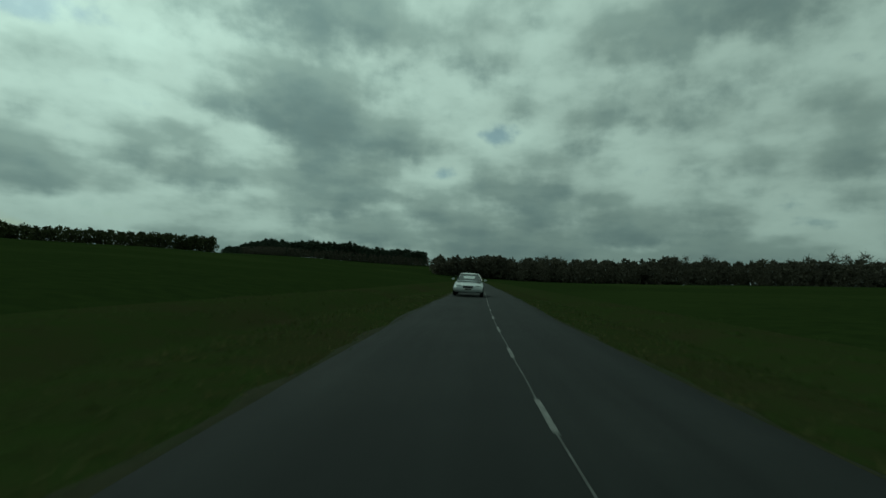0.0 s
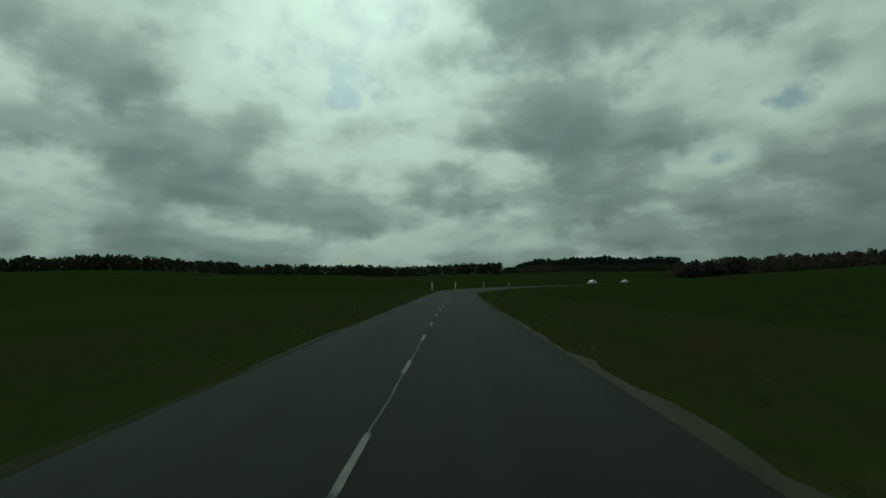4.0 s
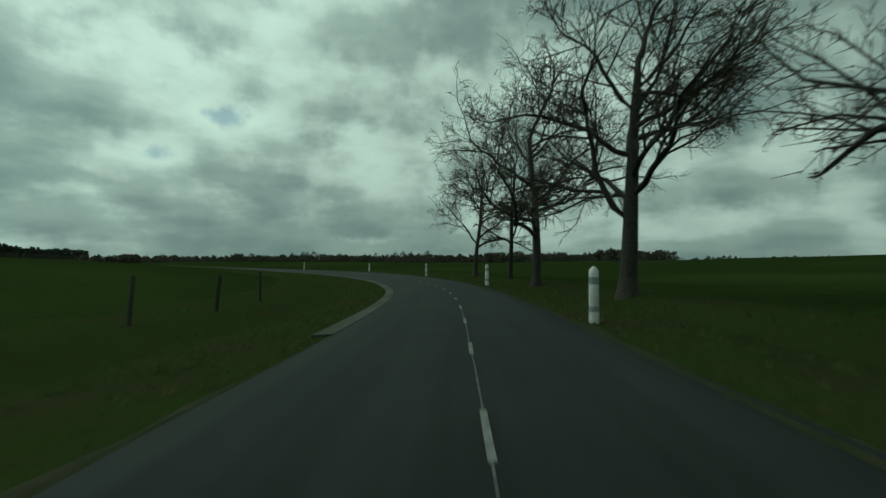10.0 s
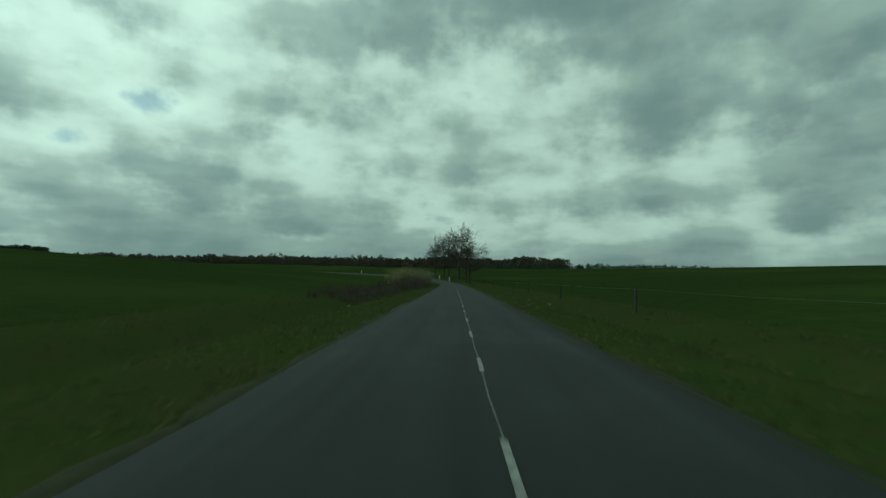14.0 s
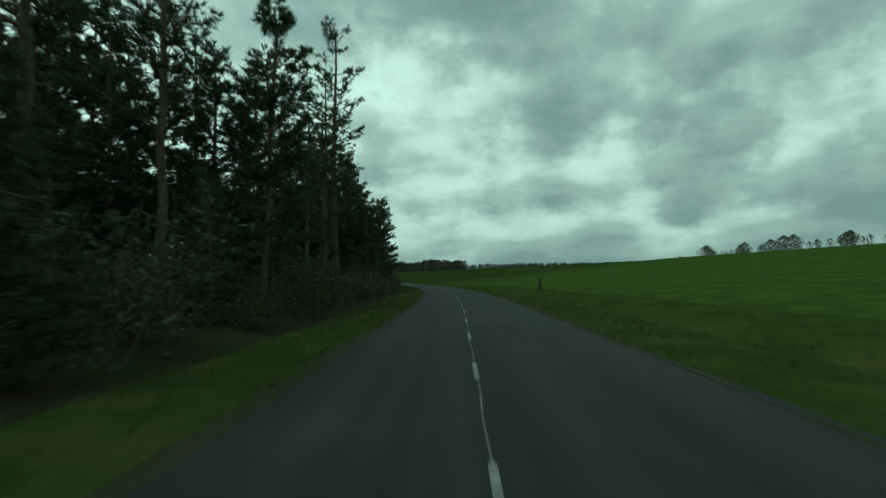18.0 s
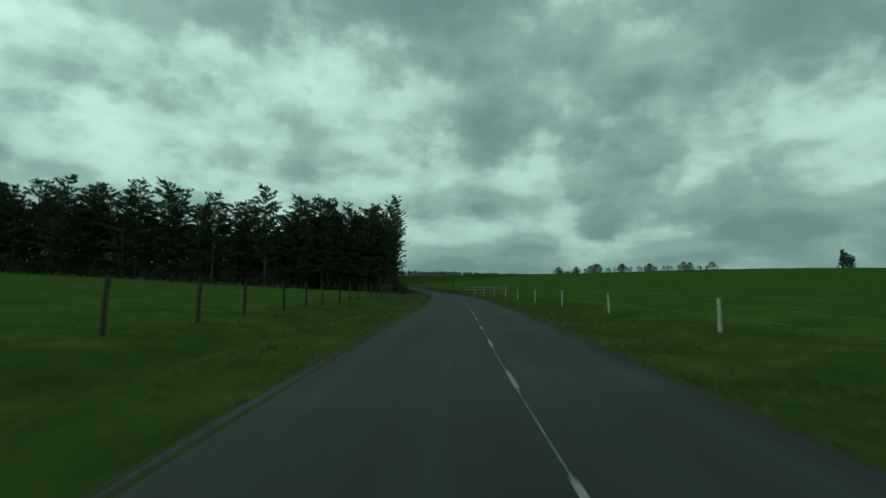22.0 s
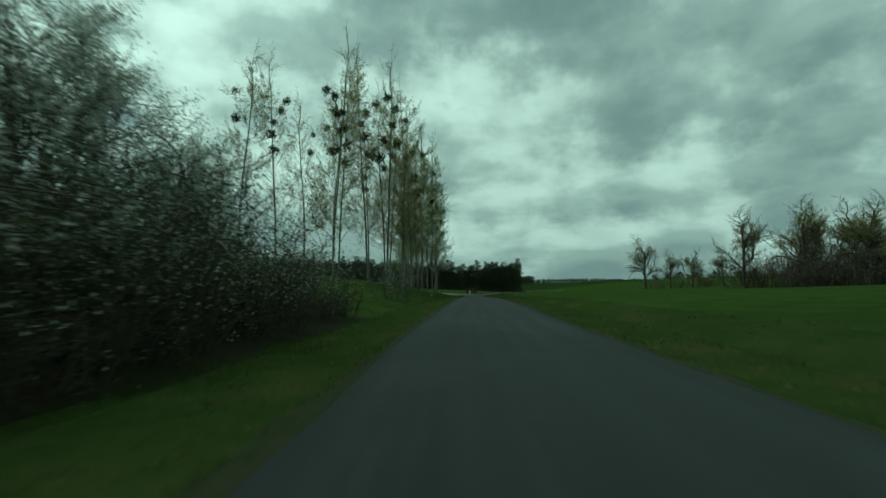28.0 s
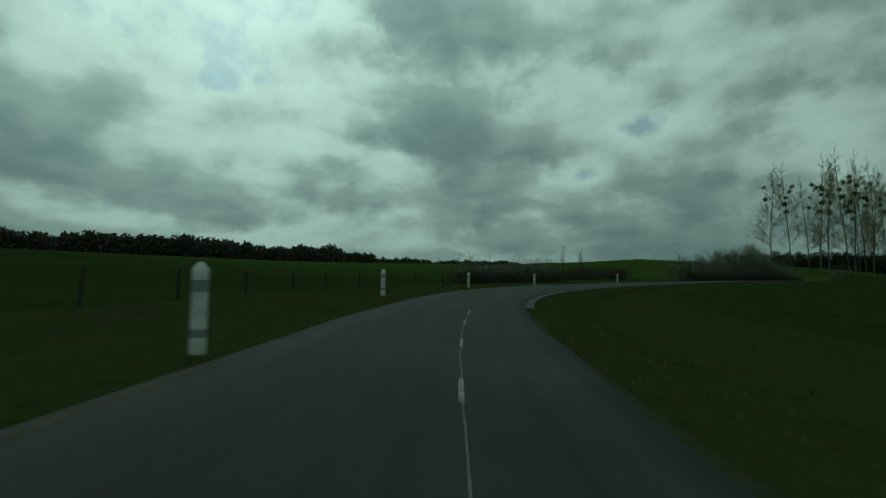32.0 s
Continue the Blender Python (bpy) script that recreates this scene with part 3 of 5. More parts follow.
tagged(new("road", road_mesh), "narrow worn grey asphalt country road without kerbs", "road", kind="structure")


def limb(soup, rng, p, d, length, r0, r1, steps, bend, rise, sides):
    pts, radii = [p.copy()], [r0]
    d = d.normalized()
    for i in range(steps):
        d = (d + any_way(rng) * bend + Vector((0, 0, rise))).normalized()
        p = p + d * (length / steps)
        pts.append(p.copy())
        radii.append(r0 + (r1 - r0) * (i + 1) / steps)
    soup.tube(pts, radii, sides)
    return pts, d


def within(spec, p, way, size):
    """Shortens a limb until it ends inside the tree's round outline."""
    if "dome" in spec:
        mid, wide, tall = spec["dome"]
        while size > 0.25:
            e = p + way * size
            if math.hypot(e.x, e.y) ** 2 / wide ** 2 + (e.z - mid) ** 2 / tall ** 2 < 1:
                break
            size *= 0.8
    return size


def sprout(wood, twigs, buds, rng, p, d, length, r, level, spec):
    steps = 1 if level >= spec["levels"] else (7, 7, 3, 2, 1)[level]
    r = max(r, spec["finest"])
    pts, d_end = limb(wood if level < 3 else twigs, rng, p, d, length, r, r * (0.45 if level < 3 else 0.3), steps, spec["bend"][level], spec["rise"], (8, 5, 3, 3, 3)[level])
    if level >= spec["levels"]:
        for q in pts[1:]:
            for _ in range(spec["buds"]):
                w = any_way(rng)
                q = pts[0].lerp(pts[-1], rng.uniform(0.3, 1.05))
                buds.blade(q + any_way(rng) * 0.12, w, w.cross(Vector((0.3, 0.1, 1))).normalized(), spec["bud"] * rng.uniform(0.7, 1.4), spec["bud"] * 0.3)
        return
    n = spec["kids"][level]
    for i in range(n):
        u = spec["from"][level] + (1 - spec["from"][level]) * (i + rng.random() * 0.8) / n
        k = min(int(u * steps), steps - 1)
        q = pts[k].lerp(pts[k + 1], u * steps - k)
        along = (pts[k + 1] - pts[k]).normalized()
        out = any_way(rng)
        out = (out - along * out.dot(along)).normalized()
        spread = spec["spread"][level] * rng.uniform(0.75, 1.25)
        way = along * math.cos(spread) + out * math.sin(spread)
        if level < 2:
            way.z = max(way.z, 0.16)
        size = length * spec["shrink"][level] * rng.uniform(0.7, 1.15) * (1.15 - 0.55 * u)
        size = within(spec, q, way, size)
        sprout(wood, twigs, buds, rng, q, way, size, r * (1 - 0.55 * u) * (spec["limb"], 0.58, 0.5, 0.55, 0.6)[level], level + 1, spec)
    if level < 3:
        size = within(spec, pts[-1], d_end, length * (spec["leader"] if level == 0 else 0.5))
        sprout(wood, twigs, buds, rng, pts[-1], d_end, size, r * 0.42, level + 1, spec)


OAK = dict(limb=0.56, finest=0.014, bole=0.52, leader=0.66, levels=4, kids=(11, 8, 7, 5), spread=(1.0, 0.85, 0.85, 0.75), shrink=(0.92, 0.62, 0.56, 0.54), bend=(0.06, 0.40, 0.46, 0.42, 0.35), rise=0.03, buds=1, bud=0.07)
OAK["from"] = (0.25, 0.22, 0.2, 0.2)
POPLAR = dict(limb=0.30, finest=0.012, bole=0.86, leader=0.18, levels=3, kids=(36, 8, 5), spread=(0.95, 0.65, 0.65), shrink=(0.165, 0.55, 0.55), bend=(0.04, 0.14, 0.25, 0.3), rise=0.06, buds=11, bud=0.10)
POPLAR["from"] = (0.17, 0.2, 0.2)
BUDDING_POPLAR = dict(POPLAR, kids=(30, 7, 5), buds=9, bud=0.11, shrink=(0.19, 0.55, 0.5))
SAPLING = dict(limb=0.46, finest=0.006, bole=0.8, leader=0.3, levels=3, kids=(12, 5, 4), spread=(0.6, 0.6, 0.6), shrink=(0.34, 0.5, 0.5), bend=(0.06, 0.12, 0.2, 0.3), rise=0.08, buds=1, bud=0.06)
SAPLING["from"] = (0.25, 0.2, 0.2)
FIELD_TREE = dict(OAK, levels=3, kids=(17, 9, 8), spread=(0.85, 0.8, 0.8), shrink=(0.60, 0.60, 0.56, 0.5), leader=0.5, rise=0.05, bud=0.10, buds=6)

THORN = dict(OAK, levels=3, kids=(12, 9, 7), finest=0.005, bole=0.6, spread=(0.8, 0.8, 0.8), shrink=(0.62, 0.60, 0.56, 0.5), leader=0.5, rise=0.06, bud=0.055, buds=12)
THORN["dome"] = (3.5, 2.5, 3.2)


def bare_tree(name, seed, height, radius, spec, bark, twig, bud_mat, label, category="tree", group="", lean=(0, 0), balls=0):
    """A tree with trunk and limbs, fine twigs and opening buds."""
    rng = random.Random(seed)
    wood, twigs, buds = Soup(), Soup(), Soup()
    foot = Vector((0, 0, -0.25))
    wood.tube([foot, Vector((0, 0, 0.15)), Vector((0, 0, 0.6))], [radius * 1.7, radius * 1.25, radius], 8)
    sprout(wood, twigs, buds, rng, Vector((0, 0, 0.4)), Vector((lean[0], lean[1], 1)), height * spec["bole"], radius, 0, spec)
    top = new(name)
    piece("trunk", wood.mesh("trunk", bark, True), top)
    piece("crown", twigs.mesh("crown", twig), top, "fine bare twigs")
    piece("foliage", buds.mesh("foliage", bud_mat), top, "opening spring buds")
    for k in range(balls):
        b = Soup()
        for _ in range(220):
            w = any_way(rng)
            b.leaf(w * rng.uniform(0.0, 0.42), w, w.cross(any_way(rng)).normalized(), rng.uniform(0.14, 0.28), 0.05)
        h = height * rng.uniform(0.45, 0.85)
        a = rng.uniform(0, 6.28)
        piece("mistletoe", b.mesh("mistletoe", MISTLETOE), top, "dark green mistletoe ball",
              Matrix.Translation((math.cos(a) * 1.0, math.sin(a) * 1.0, h)) @ Matrix.Scale(rng.uniform(0.8, 1.5), 4))
    return tagged(top, label, category, group)


def pine(seed, height, bare, dense, label, power=0.75):
    """A pine: a straight trunk, whorls of boughs, side shoots that carry tufts of needles."""
    rng = random.Random(seed)
    wood, tufts = Soup(), Soup()
    pts, radii = [], []
    p = Vector((0, 0, -0.3))
    for i in range(9):
        pts.append(p.copy())
        radii.append(0.13 * (1 - i / 9.0) * height / 14 + 0.03)
        p = p + Vector((rng.uniform(-0.12, 0.12), rng.uniform(-0.12, 0.12), height / 8.3))
    wood.tube(pts, radii, 7)
    h = bare * height
    while h < height * 1.0:
        u = h / height
        k = min(int(u * 8), 7)
        root = pts[k].lerp(pts[k + 1], min(1.0, u * 8 - k))
        reach = ((0.23 if dense else 0.20) + 0.06 * rng.random()) * height * (1.05 - u) ** (power if dense else 0.40) * min(1.0, 0.6 + (u - bare) * 2.5)
        for _ in range(rng.choice((4, 5, 5)) if dense else rng.choice((2, 3, 4))):
            a = rng.uniform(0, 6.283)
            way = Vector((math.cos(a), math.sin(a), (rng.uniform(-0.25, 0.15) if dense else rng.uniform(-0.1, 0.35)) + 0.45 * u))
            size = max(0.5, reach * rng.uniform(0.6, 1.1))
            bp, _d = limb(wood, rng, root, way, size, 0.045 * (1.1 - u) + 0.010, 0.008, 3, 0.14, 0.05, 3)
            for j in range(max(4, int(size * 4.2))):
                f = rng.uniform(0.22, 1.0) * 3
                i = min(int(f), 2)
                q = bp[i].lerp(bp[i + 1], f - i)
                along = (bp[i + 1] - bp[i]).normalized()
                side = Vector((-along.y, along.x, 0)) * rng.choice((-1, 1))
                shoot = (along * 0.7 + side * rng.uniform(0.2, 1.2) + Vector((0, 0, rng.uniform(0.0, 0.4)))).normalized()
                long = rng.uniform(0.25, 0.75) * (1.15 - f / 4.5) * (1.15 if dense else 0.95)
                wood.tube([q, q + shoot * long], [0.008, 0.004], 3)
                for g in (0.35, 0.7, 1.0):
                    c = q + shoot * long * g + any_way(rng) * 0.05
                    for _n in range(8 if dense else 7):
                        w = (any_way(rng, 0.3) + shoot * 0.6).normalized()
                        tufts.blade(c, w, w.cross(any_way(rng)).normalized(), rng.uniform(0.22, 0.40) if dense else rng.uniform(0.16, 0.30), 0.030 if dense else 0.022)
        h += rng.uniform(0.42, 0.68) if dense else rng.uniform(0.45, 0.85)
    for _ in range(14):
        u = rng.uniform(0.10, max(bare, 0.2))
        k = int(u * 8)
        a = rng.uniform(0, 6.283)
        limb(wood, rng, pts[k].lerp(pts[k + 1], u * 8 - k), Vector((math.cos(a), math.sin(a), 0.1)), rng.uniform(0.4, 1.8), 0.02, 0.006, 2, 0.25, -0.04, 3)
    top = new("pine_tree")
    piece("trunk", wood.mesh("trunk", PINE_BARK, True), top)
    piece("crown", tufts.mesh("crown", NEEDLES), top, "dark green needle tufts")
    return tagged(top, label, "tree", "pines of the roadside wood")


def shrub(name, seed, size, leaf_mat, leaf_n, leaf_size, label, group="", wood_mat=TWIG, stems=34, wild=0.35, bloom=None):
    """A thicket of stems with small leaves, and blossom where it is in flower."""
    rng = random.Random(seed)
    w, d, h = size
    wood, leaves, flowers = Soup(), Soup(), Soup()
    for _ in range(stems):
        p = Vector((rng.uniform(-0.42, 0.42) * w, rng.uniform(-0.42, 0.42) * d, -0.1))
        way = Vector((p.x / w * 1.0 + rng.uniform(-0.3, 0.3), p.y / d + rng.uniform(-0.3, 0.3), 1.0))
        top_h = h * rng.uniform(0.55, 1.0)
        pts, _e = limb(wood, rng, p, way, top_h, 0.022, 0.006, 4, 0.16, 0.02, 3)
        for k in range(8):
            f = rng.uniform(0.12, 1.0) * 4
            q = pts[min(int(f), 3)].lerp(pts[min(int(f), 3) + 1], f - min(int(f), 3))
            side, _e = limb(wood, rng, q, any_way(rng, wild), h * rng.uniform(0.12, 0.32), 0.010, 0.004, 1, 0.3, 0.03, 3)
            for c in (side[0].lerp(side[1], 0.5), side[1]):
                for _l in range(leaf_n):
                    v = any_way(rng)
                    leaves.blade(c + any_way(rng) * rng.uniform(0, 0.30), v, v.cross(any_way(rng)).normalized(), leaf_size * rng.uniform(0.6, 1.4), leaf_size * 0.32)
                if bloom and (c.z > h * 0.35 or rng.random() < 0.3):
                    for _l in range(bloom):
                        v = any_way(rng)
                        flowers.blade(c + any_way(rng) * rng.uniform(0, 0.26), v, v.cross(any_way(rng)).normalized(), 0.05 * rng.uniform(0.6, 1.4), 0.019)
    top = new(name)
    piece("branchwork", wood.mesh("branchwork", wood_mat), top)
    if leaves.f:
        piece("foliage", leaves.mesh("foliage", leaf_mat), top)
    if flowers.f:
        piece("blossom", flowers.mesh("blossom", BLOSSOM), top, "small white spring blossom")
    return tagged(top, label, "shrub", group)


def place(protos, rng, s, lat, turn=None, size=None):
    """Sets a copy of one of the patterns at that place along the road."""
    src = rng.choice(protos) if isinstance(protos, list) else protos
    return copy_thing(src, stand(s, lat, rng.uniform(0, 6.28) if turn is None else turn, 0.0, size or rng.uniform(0.85, 1.15)))


def drop(protos):
    for o in protos:
        for c in list(o.children_recursive) + [o]:
            bpy.data.objects.remove(c)


rng = random.Random(11)
# the oaks on the outside of the second bend
OAK_KINDS = ((13.5, 0.20, 6.6, "bare oak with low crooked side limbs beside the road"), (14.8, 0.17, 4.0, "slim tall bare oak with a high crown beside the road"),
             (15.5, 0.26, 6.2, "thick-trunked bare oak forking into heavy limbs, budding"), (14.4, 0.30, 6.0, "wide bare oak with long crooked limbs beside the road"))
oaks = [bare_tree("oak_tree", 20 + k, h, r, dict(OAK, dome=(h * 0.55, wide, h * 0.49)), BARK, TWIG, BUDS, text, "tree", "roadside oaks") for k, (h, r, wide, text) in enumerate(OAK_KINDS)]
for k, s, lat, turn, size in ((0, 265.3, 6.3, 0.4, 1.0), (1, 271.8, 6.6, 2.0, 1.0), (2, 278.0, 5.8, 1.0, 1.0), (3, 286.9, 6.2, 3.0, 1.0), (2, 297.4, 6.3, 4.0, 0.95), (3, 305.2, 5.9, 4.6, 0.64)):
    copy_thing(oaks[k], stand(s, lat, turn, 0, size))
drop(oaks)

# the pine wood on the inside of the long straight
pines = [pine(40 + k, (16.0, 17.5, 16.5, 10.0, 13.5, 15.0, 14.0, 15.2)[k], (0.38, 0.46, 0.24, 0.04, 0.08, 0.20, 0.10, 0.28)[k], k > 2,
              "tall Scots pine with a bare lower trunk in a dark wood" if k < 3 else "dense dark pine with low boughs in a roadside wood", 0.38 if k > 5 else 0.75) for k in range(8)]
# the wood's far corner runs from the road into the field
CORNER, AWAY = (-114.0, -463.0), (-176.0, -401.0)


def in_wood(x, y):
    ex, ey = AWAY[0] - CORNER[0], AWAY[1] - CORNER[1]
    return (x - CORNER[0]) * ey - (y - CORNER[1]) * ex > 0


# tall open pines, a stretch of low-boughed ones, a clearing with a hedge, then tall pines again
for s in np.arange(431, 572, 3.7):
    for row, lat in enumerate((-7.2, -10.6, -14.6, -19.0, -24.0)):
        ss, ll = s + rng.uniform(-1.4, 1.4), lat + rng.uniform(-1.2, 1.2)
        x, y = spot(ss, ll)
        skip = 0.1 if ss < 447 else (0.12, 0.12, 0.1, 0.2, 0.3)[row]
        if not in_wood(x, y) or 488 < ss < 497 or rng.random() < skip:
            continue
        if 447 < ss < 466 or 481 < ss < 488 or 510 < ss < 527:                 # a low evergreen hedge before open pines
            if row < 3:
                place(pines[3] if row == 0 else pines[rng.choice((0, 1))], rng, ss, ll, size=(rng.uniform(0.50, 0.64) if ss < 470 else rng.uniform(0.36, 0.46)) if row == 0 else None)
            continue
        if ss < 447:
            pick = ((2, 7), (6, 5), (2, 7), (6, 5), (7,))[row]
        elif ss < 488:
            pick = ((3,), (4,), (1, 5), (2, 5), (5,))[row]
        elif ss < 510:
            pick = ((2, 5), (5,), (1, 5), (2, 5), (5,))[row]
        elif ss > 552:
            pick = ((7, 2, 1), (0, 1, 7), (1, 7), (6, 5), (7,))[row]
        else:
            pick = ((0, 1, 2), (0, 2, 5), (2, 5), (4, 5), (5,))[row]
        place(pines[rng.choice(pick)], rng, ss, ll, size=rng.uniform(0.70, 0.85) if 488 < ss < 510 and row < 2 else None)
for k, s, lat in ((1, 497.2, -7.2), (0, 492.4, -8.8), (0, 432.2, -7.0)):
    copy_thing(pines[k], stand(s, lat, s, 0, 1.0))
edge = Vector((AWAY[0] - CORNER[0], AWAY[1] - CORNER[1])).normalized()
inward = Vector((edge.y, -edge.x))
for k in range(70):
    for row in range(2):
        q = Vector(CORNER) + edge * (k * 2.75 + rng.uniform(-1.0, 1.0) + 2) + inward * (row * 3.4 + rng.uniform(0.5, 2.5))
        m = Matrix.Translation((q.x, q.y, ground(q.x, q.y))) @ Matrix.Rotation(rng.uniform(0, 6.28), 4, "Z") @ Matrix.Scale(rng.uniform(0.85, 1.12), 4)
        copy_thing(pines[rng.choice((4, 6, 6, 7) if row == 0 else (6, 7, 7))], m)
drop(pines)

# undergrowth at the wood's edge
brambles = [shrub("bramble_bush", 60 + k, (3.0, 2.4, (1.8, 3.0, 1.4)[k]), (BRAMBLE, NEEDLES, HEDGE_LEAF)[k], 4, 0.13,
                  ("dry brown bramble thicket at the wood's edge", "dark evergreen undergrowth at the wood's edge", "low leafing undergrowth at the wood's edge")[k], "undergrowth of the wood", BRAMBLE, 15) for k in range(3)]
for s in np.arange(426, 568, 3.0):
    for lat in (-6.4, -10.0):
        x, y = spot(s, lat)
        if in_wood(x, y):
            place(brambles, rng, s + rng.uniform(-0.8, 0.8), lat + rng.uniform(-0.7, 0.7), size=rng.uniform(0.8, 1.1) if lat > -8 else rng.uniform(1.1, 1.5))
for k in range(40):
    q = Vector(CORNER) + edge * (k * 3.0 + rng.uniform(-0.8, 0.8)) + inward * rng.uniform(0.5, 1.8)
    copy_thing(brambles[k % 2], Matrix.Translation((q.x, q.y, ground(q.x, q.y))) @ Matrix.Rotation(rng.uniform(0, 6.28), 4, "Z") @ Matrix.Scale(rng.uniform(0.8, 1.1), 4))
drop(brambles)

# the poplars by the farm track
poplars = [bare_tree("poplar_tree", 80 + k, (27, 29, 29, 26)[k], (0.135, 0.15, 0.14, 0.13)[k], POPLAR if k < 2 else BUDDING_POPLAR, POPLAR_BARK, POPLAR_TWIG, POPLAR_BUDS if k < 2 else YOUNG_LEAF,
                     "tall slim poplar with opening buds and mistletoe balls", "tree", "poplars by the farm track", balls=(1, 3, 5, 2)[k]) for k in range(4)]
NEAR_ROW = ((704.0, -10.2), (709.6, -9.5), (716.7, -8.8), (723.6, -8.6), (729.5, -9.0), (734.2, -9.6), (735.5, -12.6), (743, -9.4), (750, -9.6), (757, -10.2), (765, -10.8))
BACK_ROW = ((693.7, -18.1), (716.5, -14.3), (726.4, -12.4), (723.4, -14.6), (704.0, -18.2), (692, -24), (709, -16.4), (745, -17), (752, -21), (760, -18), (757, -23.5), (762, -25.5), (764, -29.5), (768, -16.5), (752, -13.2), (758, -14.6), (747, -13.4))
for k, (s, lat) in enumerate(NEAR_ROW + BACK_ROW):
    copy_thing(poplars[k % 2 if s < 740 else 2 + k % 2], stand(s, lat, k * 1.7, 0, rng.uniform(0.88, 1.05)))
drop(poplars)

# hedges
may = [shrub("blackthorn_hedge", 90 + k, (3.6, 2.8, (3.6, 3.0, 4.4)[k]), HEDGE_LEAF, 11, 0.048, "blackthorn hedge in white blossom beside the road", "roadside hedges", TWIG, 40, bloom=(5, 4, 7)[k]) for k in range(3)]
leafy = [shrub("leafing_hedge", 92 + k, (3.4, 2.6, (3.4, 2.9)[k]), YOUNG_LEAF, 10, 0.052, "hedge bush in fresh yellow-green leaf beside the road", "roadside hedges", TWIG, 32, bloom=(None, 1)[k]) for k in range(2)]
dry = [shrub("bare_hedge", 95 + k, (3.0, 2.2, 2.0), BRAMBLE, 7, 0.055, "bare brown hedge bush with dense twigs beside the road", "roadside hedges", TWIG, 26) for k in range(2)]
for s in np.arange(314, 349, 2.1):
    place(may[:2] if rng.random() < 0.5 else leafy, rng, s, -5.9 + rng.uniform(-0.4, 0.4), size=rng.uniform(0.82, 1.0))
    place(leafy, rng, s + 1, -7.6 + rng.uniform(-0.4, 0.4), size=rng.uniform(0.78, 0.95))
for s in np.arange(313, 349, 2.3):
    place(dry, rng, s, -4.9 + rng.uniform(-0.2, 0.2), size=rng.uniform(0.5, 0.62))
for s in np.arange(800.5, 830, 2.0):
    place(dry, rng, s, -6.3 + rng.uniform(-0.2, 0.2), size=rng.uniform(0.55, 0.7))
for s in np.arange(349, 363, 1.9):
    place(dry, rng, s, -5.3 + rng.uniform(-0.3, 0.3), size=rng.uniform(0.8, 1.0))
for s in np.arange(363, 388, 1.5):
    for lat in (-5.6, -7.2):
        place(dry, rng, s, lat + rng.uniform(-0.5, 0.5), size=rng.uniform(0.26, 0.42))
thorn = bare_tree("blackthorn_tree", 99, 6.6, 0.085, THORN, BARK, TWIG, BLOSSOM, "small crooked blackthorn tree in white blossom above the hedge", "tree", "blossoming hedge trees")
for s, lat, size in ((804.5, -10.6, 0.8), (807.2, -8.8, 0.95), (809.6, -9.6, 1.12), (811.9, -8.6, 1.1), (814.2, -9.6, 1.02), (817.0, -10.9, 0.92), (820.2, -9.6, 0.84), (823.6, -10.6, 0.76)):
    copy_thing(thorn, stand(s, lat, s * 2.3, 0, size))
drop([thorn])
for s in np.arange(801, 830, 1.9):
    tall = 0.35 * min(1, max(0, (s - 803) / 8)) - 0.34 * min(1, max(0, (s - 816) / 7))
    place(may, rng, s, -7.4 + rng.uniform(-0.4, 0.4), size=rng.uniform(0.75, 0.95) + tall)
    place(leafy if 818 < s < 823 else may, rng, s, -9.8 + rng.uniform(-0.7, 0.7), size=rng.uniform(1.0, 1.2) + tall * 0.8)
place(may[2], rng, 783, -6.8, size=0.85)
for s in np.arange(859, 873, 1.5):
    place(may, rng, s, -11.2 + rng.uniform(-0.4, 0.4), size=rng.uniform(0.60, 0.74))
    place(dry, rng, s, -10.0 + rng.uniform(-0.3, 0.3), size=rng.uniform(0.75, 0.95))
    place(may if rng.random() < 0.5 else dry, rng, s, -13.2 + rng.uniform(-0.6, 0.6), size=rng.uniform(0.66, 0.8))
for k in range(16):
    place(dry, rng, 835 + k * 0.85, -15.0 - 6.0 * rng.random(), size=rng.uniform(0.95, 1.3))
for s, lat, size in ((806, -19, 0.55), (811, -21, 0.4), (874.0, -11.0, 0.72)):
    place(may, rng, s, lat, size=size)

# bare bushes spreading from a narrow foot beside the pasture fence
vase = shrub("bare_bush", 97, (0.55, 0.55, 2.3), BRAMBLE, 5, 0.05, "bare brown bush spreading from a narrow foot beside the fence", "", TWIG, 30, 0.6)
for s, lat, size in ((678.3, -5.3, 1.3), (685.5, -5.6, 1.0)):
    copy_thing(vase, stand(s, lat, s, 0, size))
drop([vase])

# the young tree by the field gate
young = bare_tree("young_tree", 101, 6.2, 0.06, SAPLING, BARK, TWIG, BUDS, "slender bare young tree beside a field gate", "tree")
young.matrix_basis = stand(563, 3.7, 0, 0, 0.68)
for s, lat, size in ((562, 4.2, 0.5), (844, -19, 1.0)):
    copy_thing(dry[0], stand(s, lat, 0.5, 0, size))
for s, lat, size in ((842.7, -23.5, 1.25), (840, -22.0, 0.95), (838.8, -23.2, 1.05), (845.5, -11.0, 0.55), (842.8, -10.4, 0.6), (841.6, -10.9, 0.52), (838, -10.3, 0.55), (859.5, -13.0, 0.66), (861, -12.4, 0.58), (858, -13.6, 0.5)):
    tagged(copy_thing(young, stand(s, lat, s, 0, size)), "slender bare young tree at the field's edge")
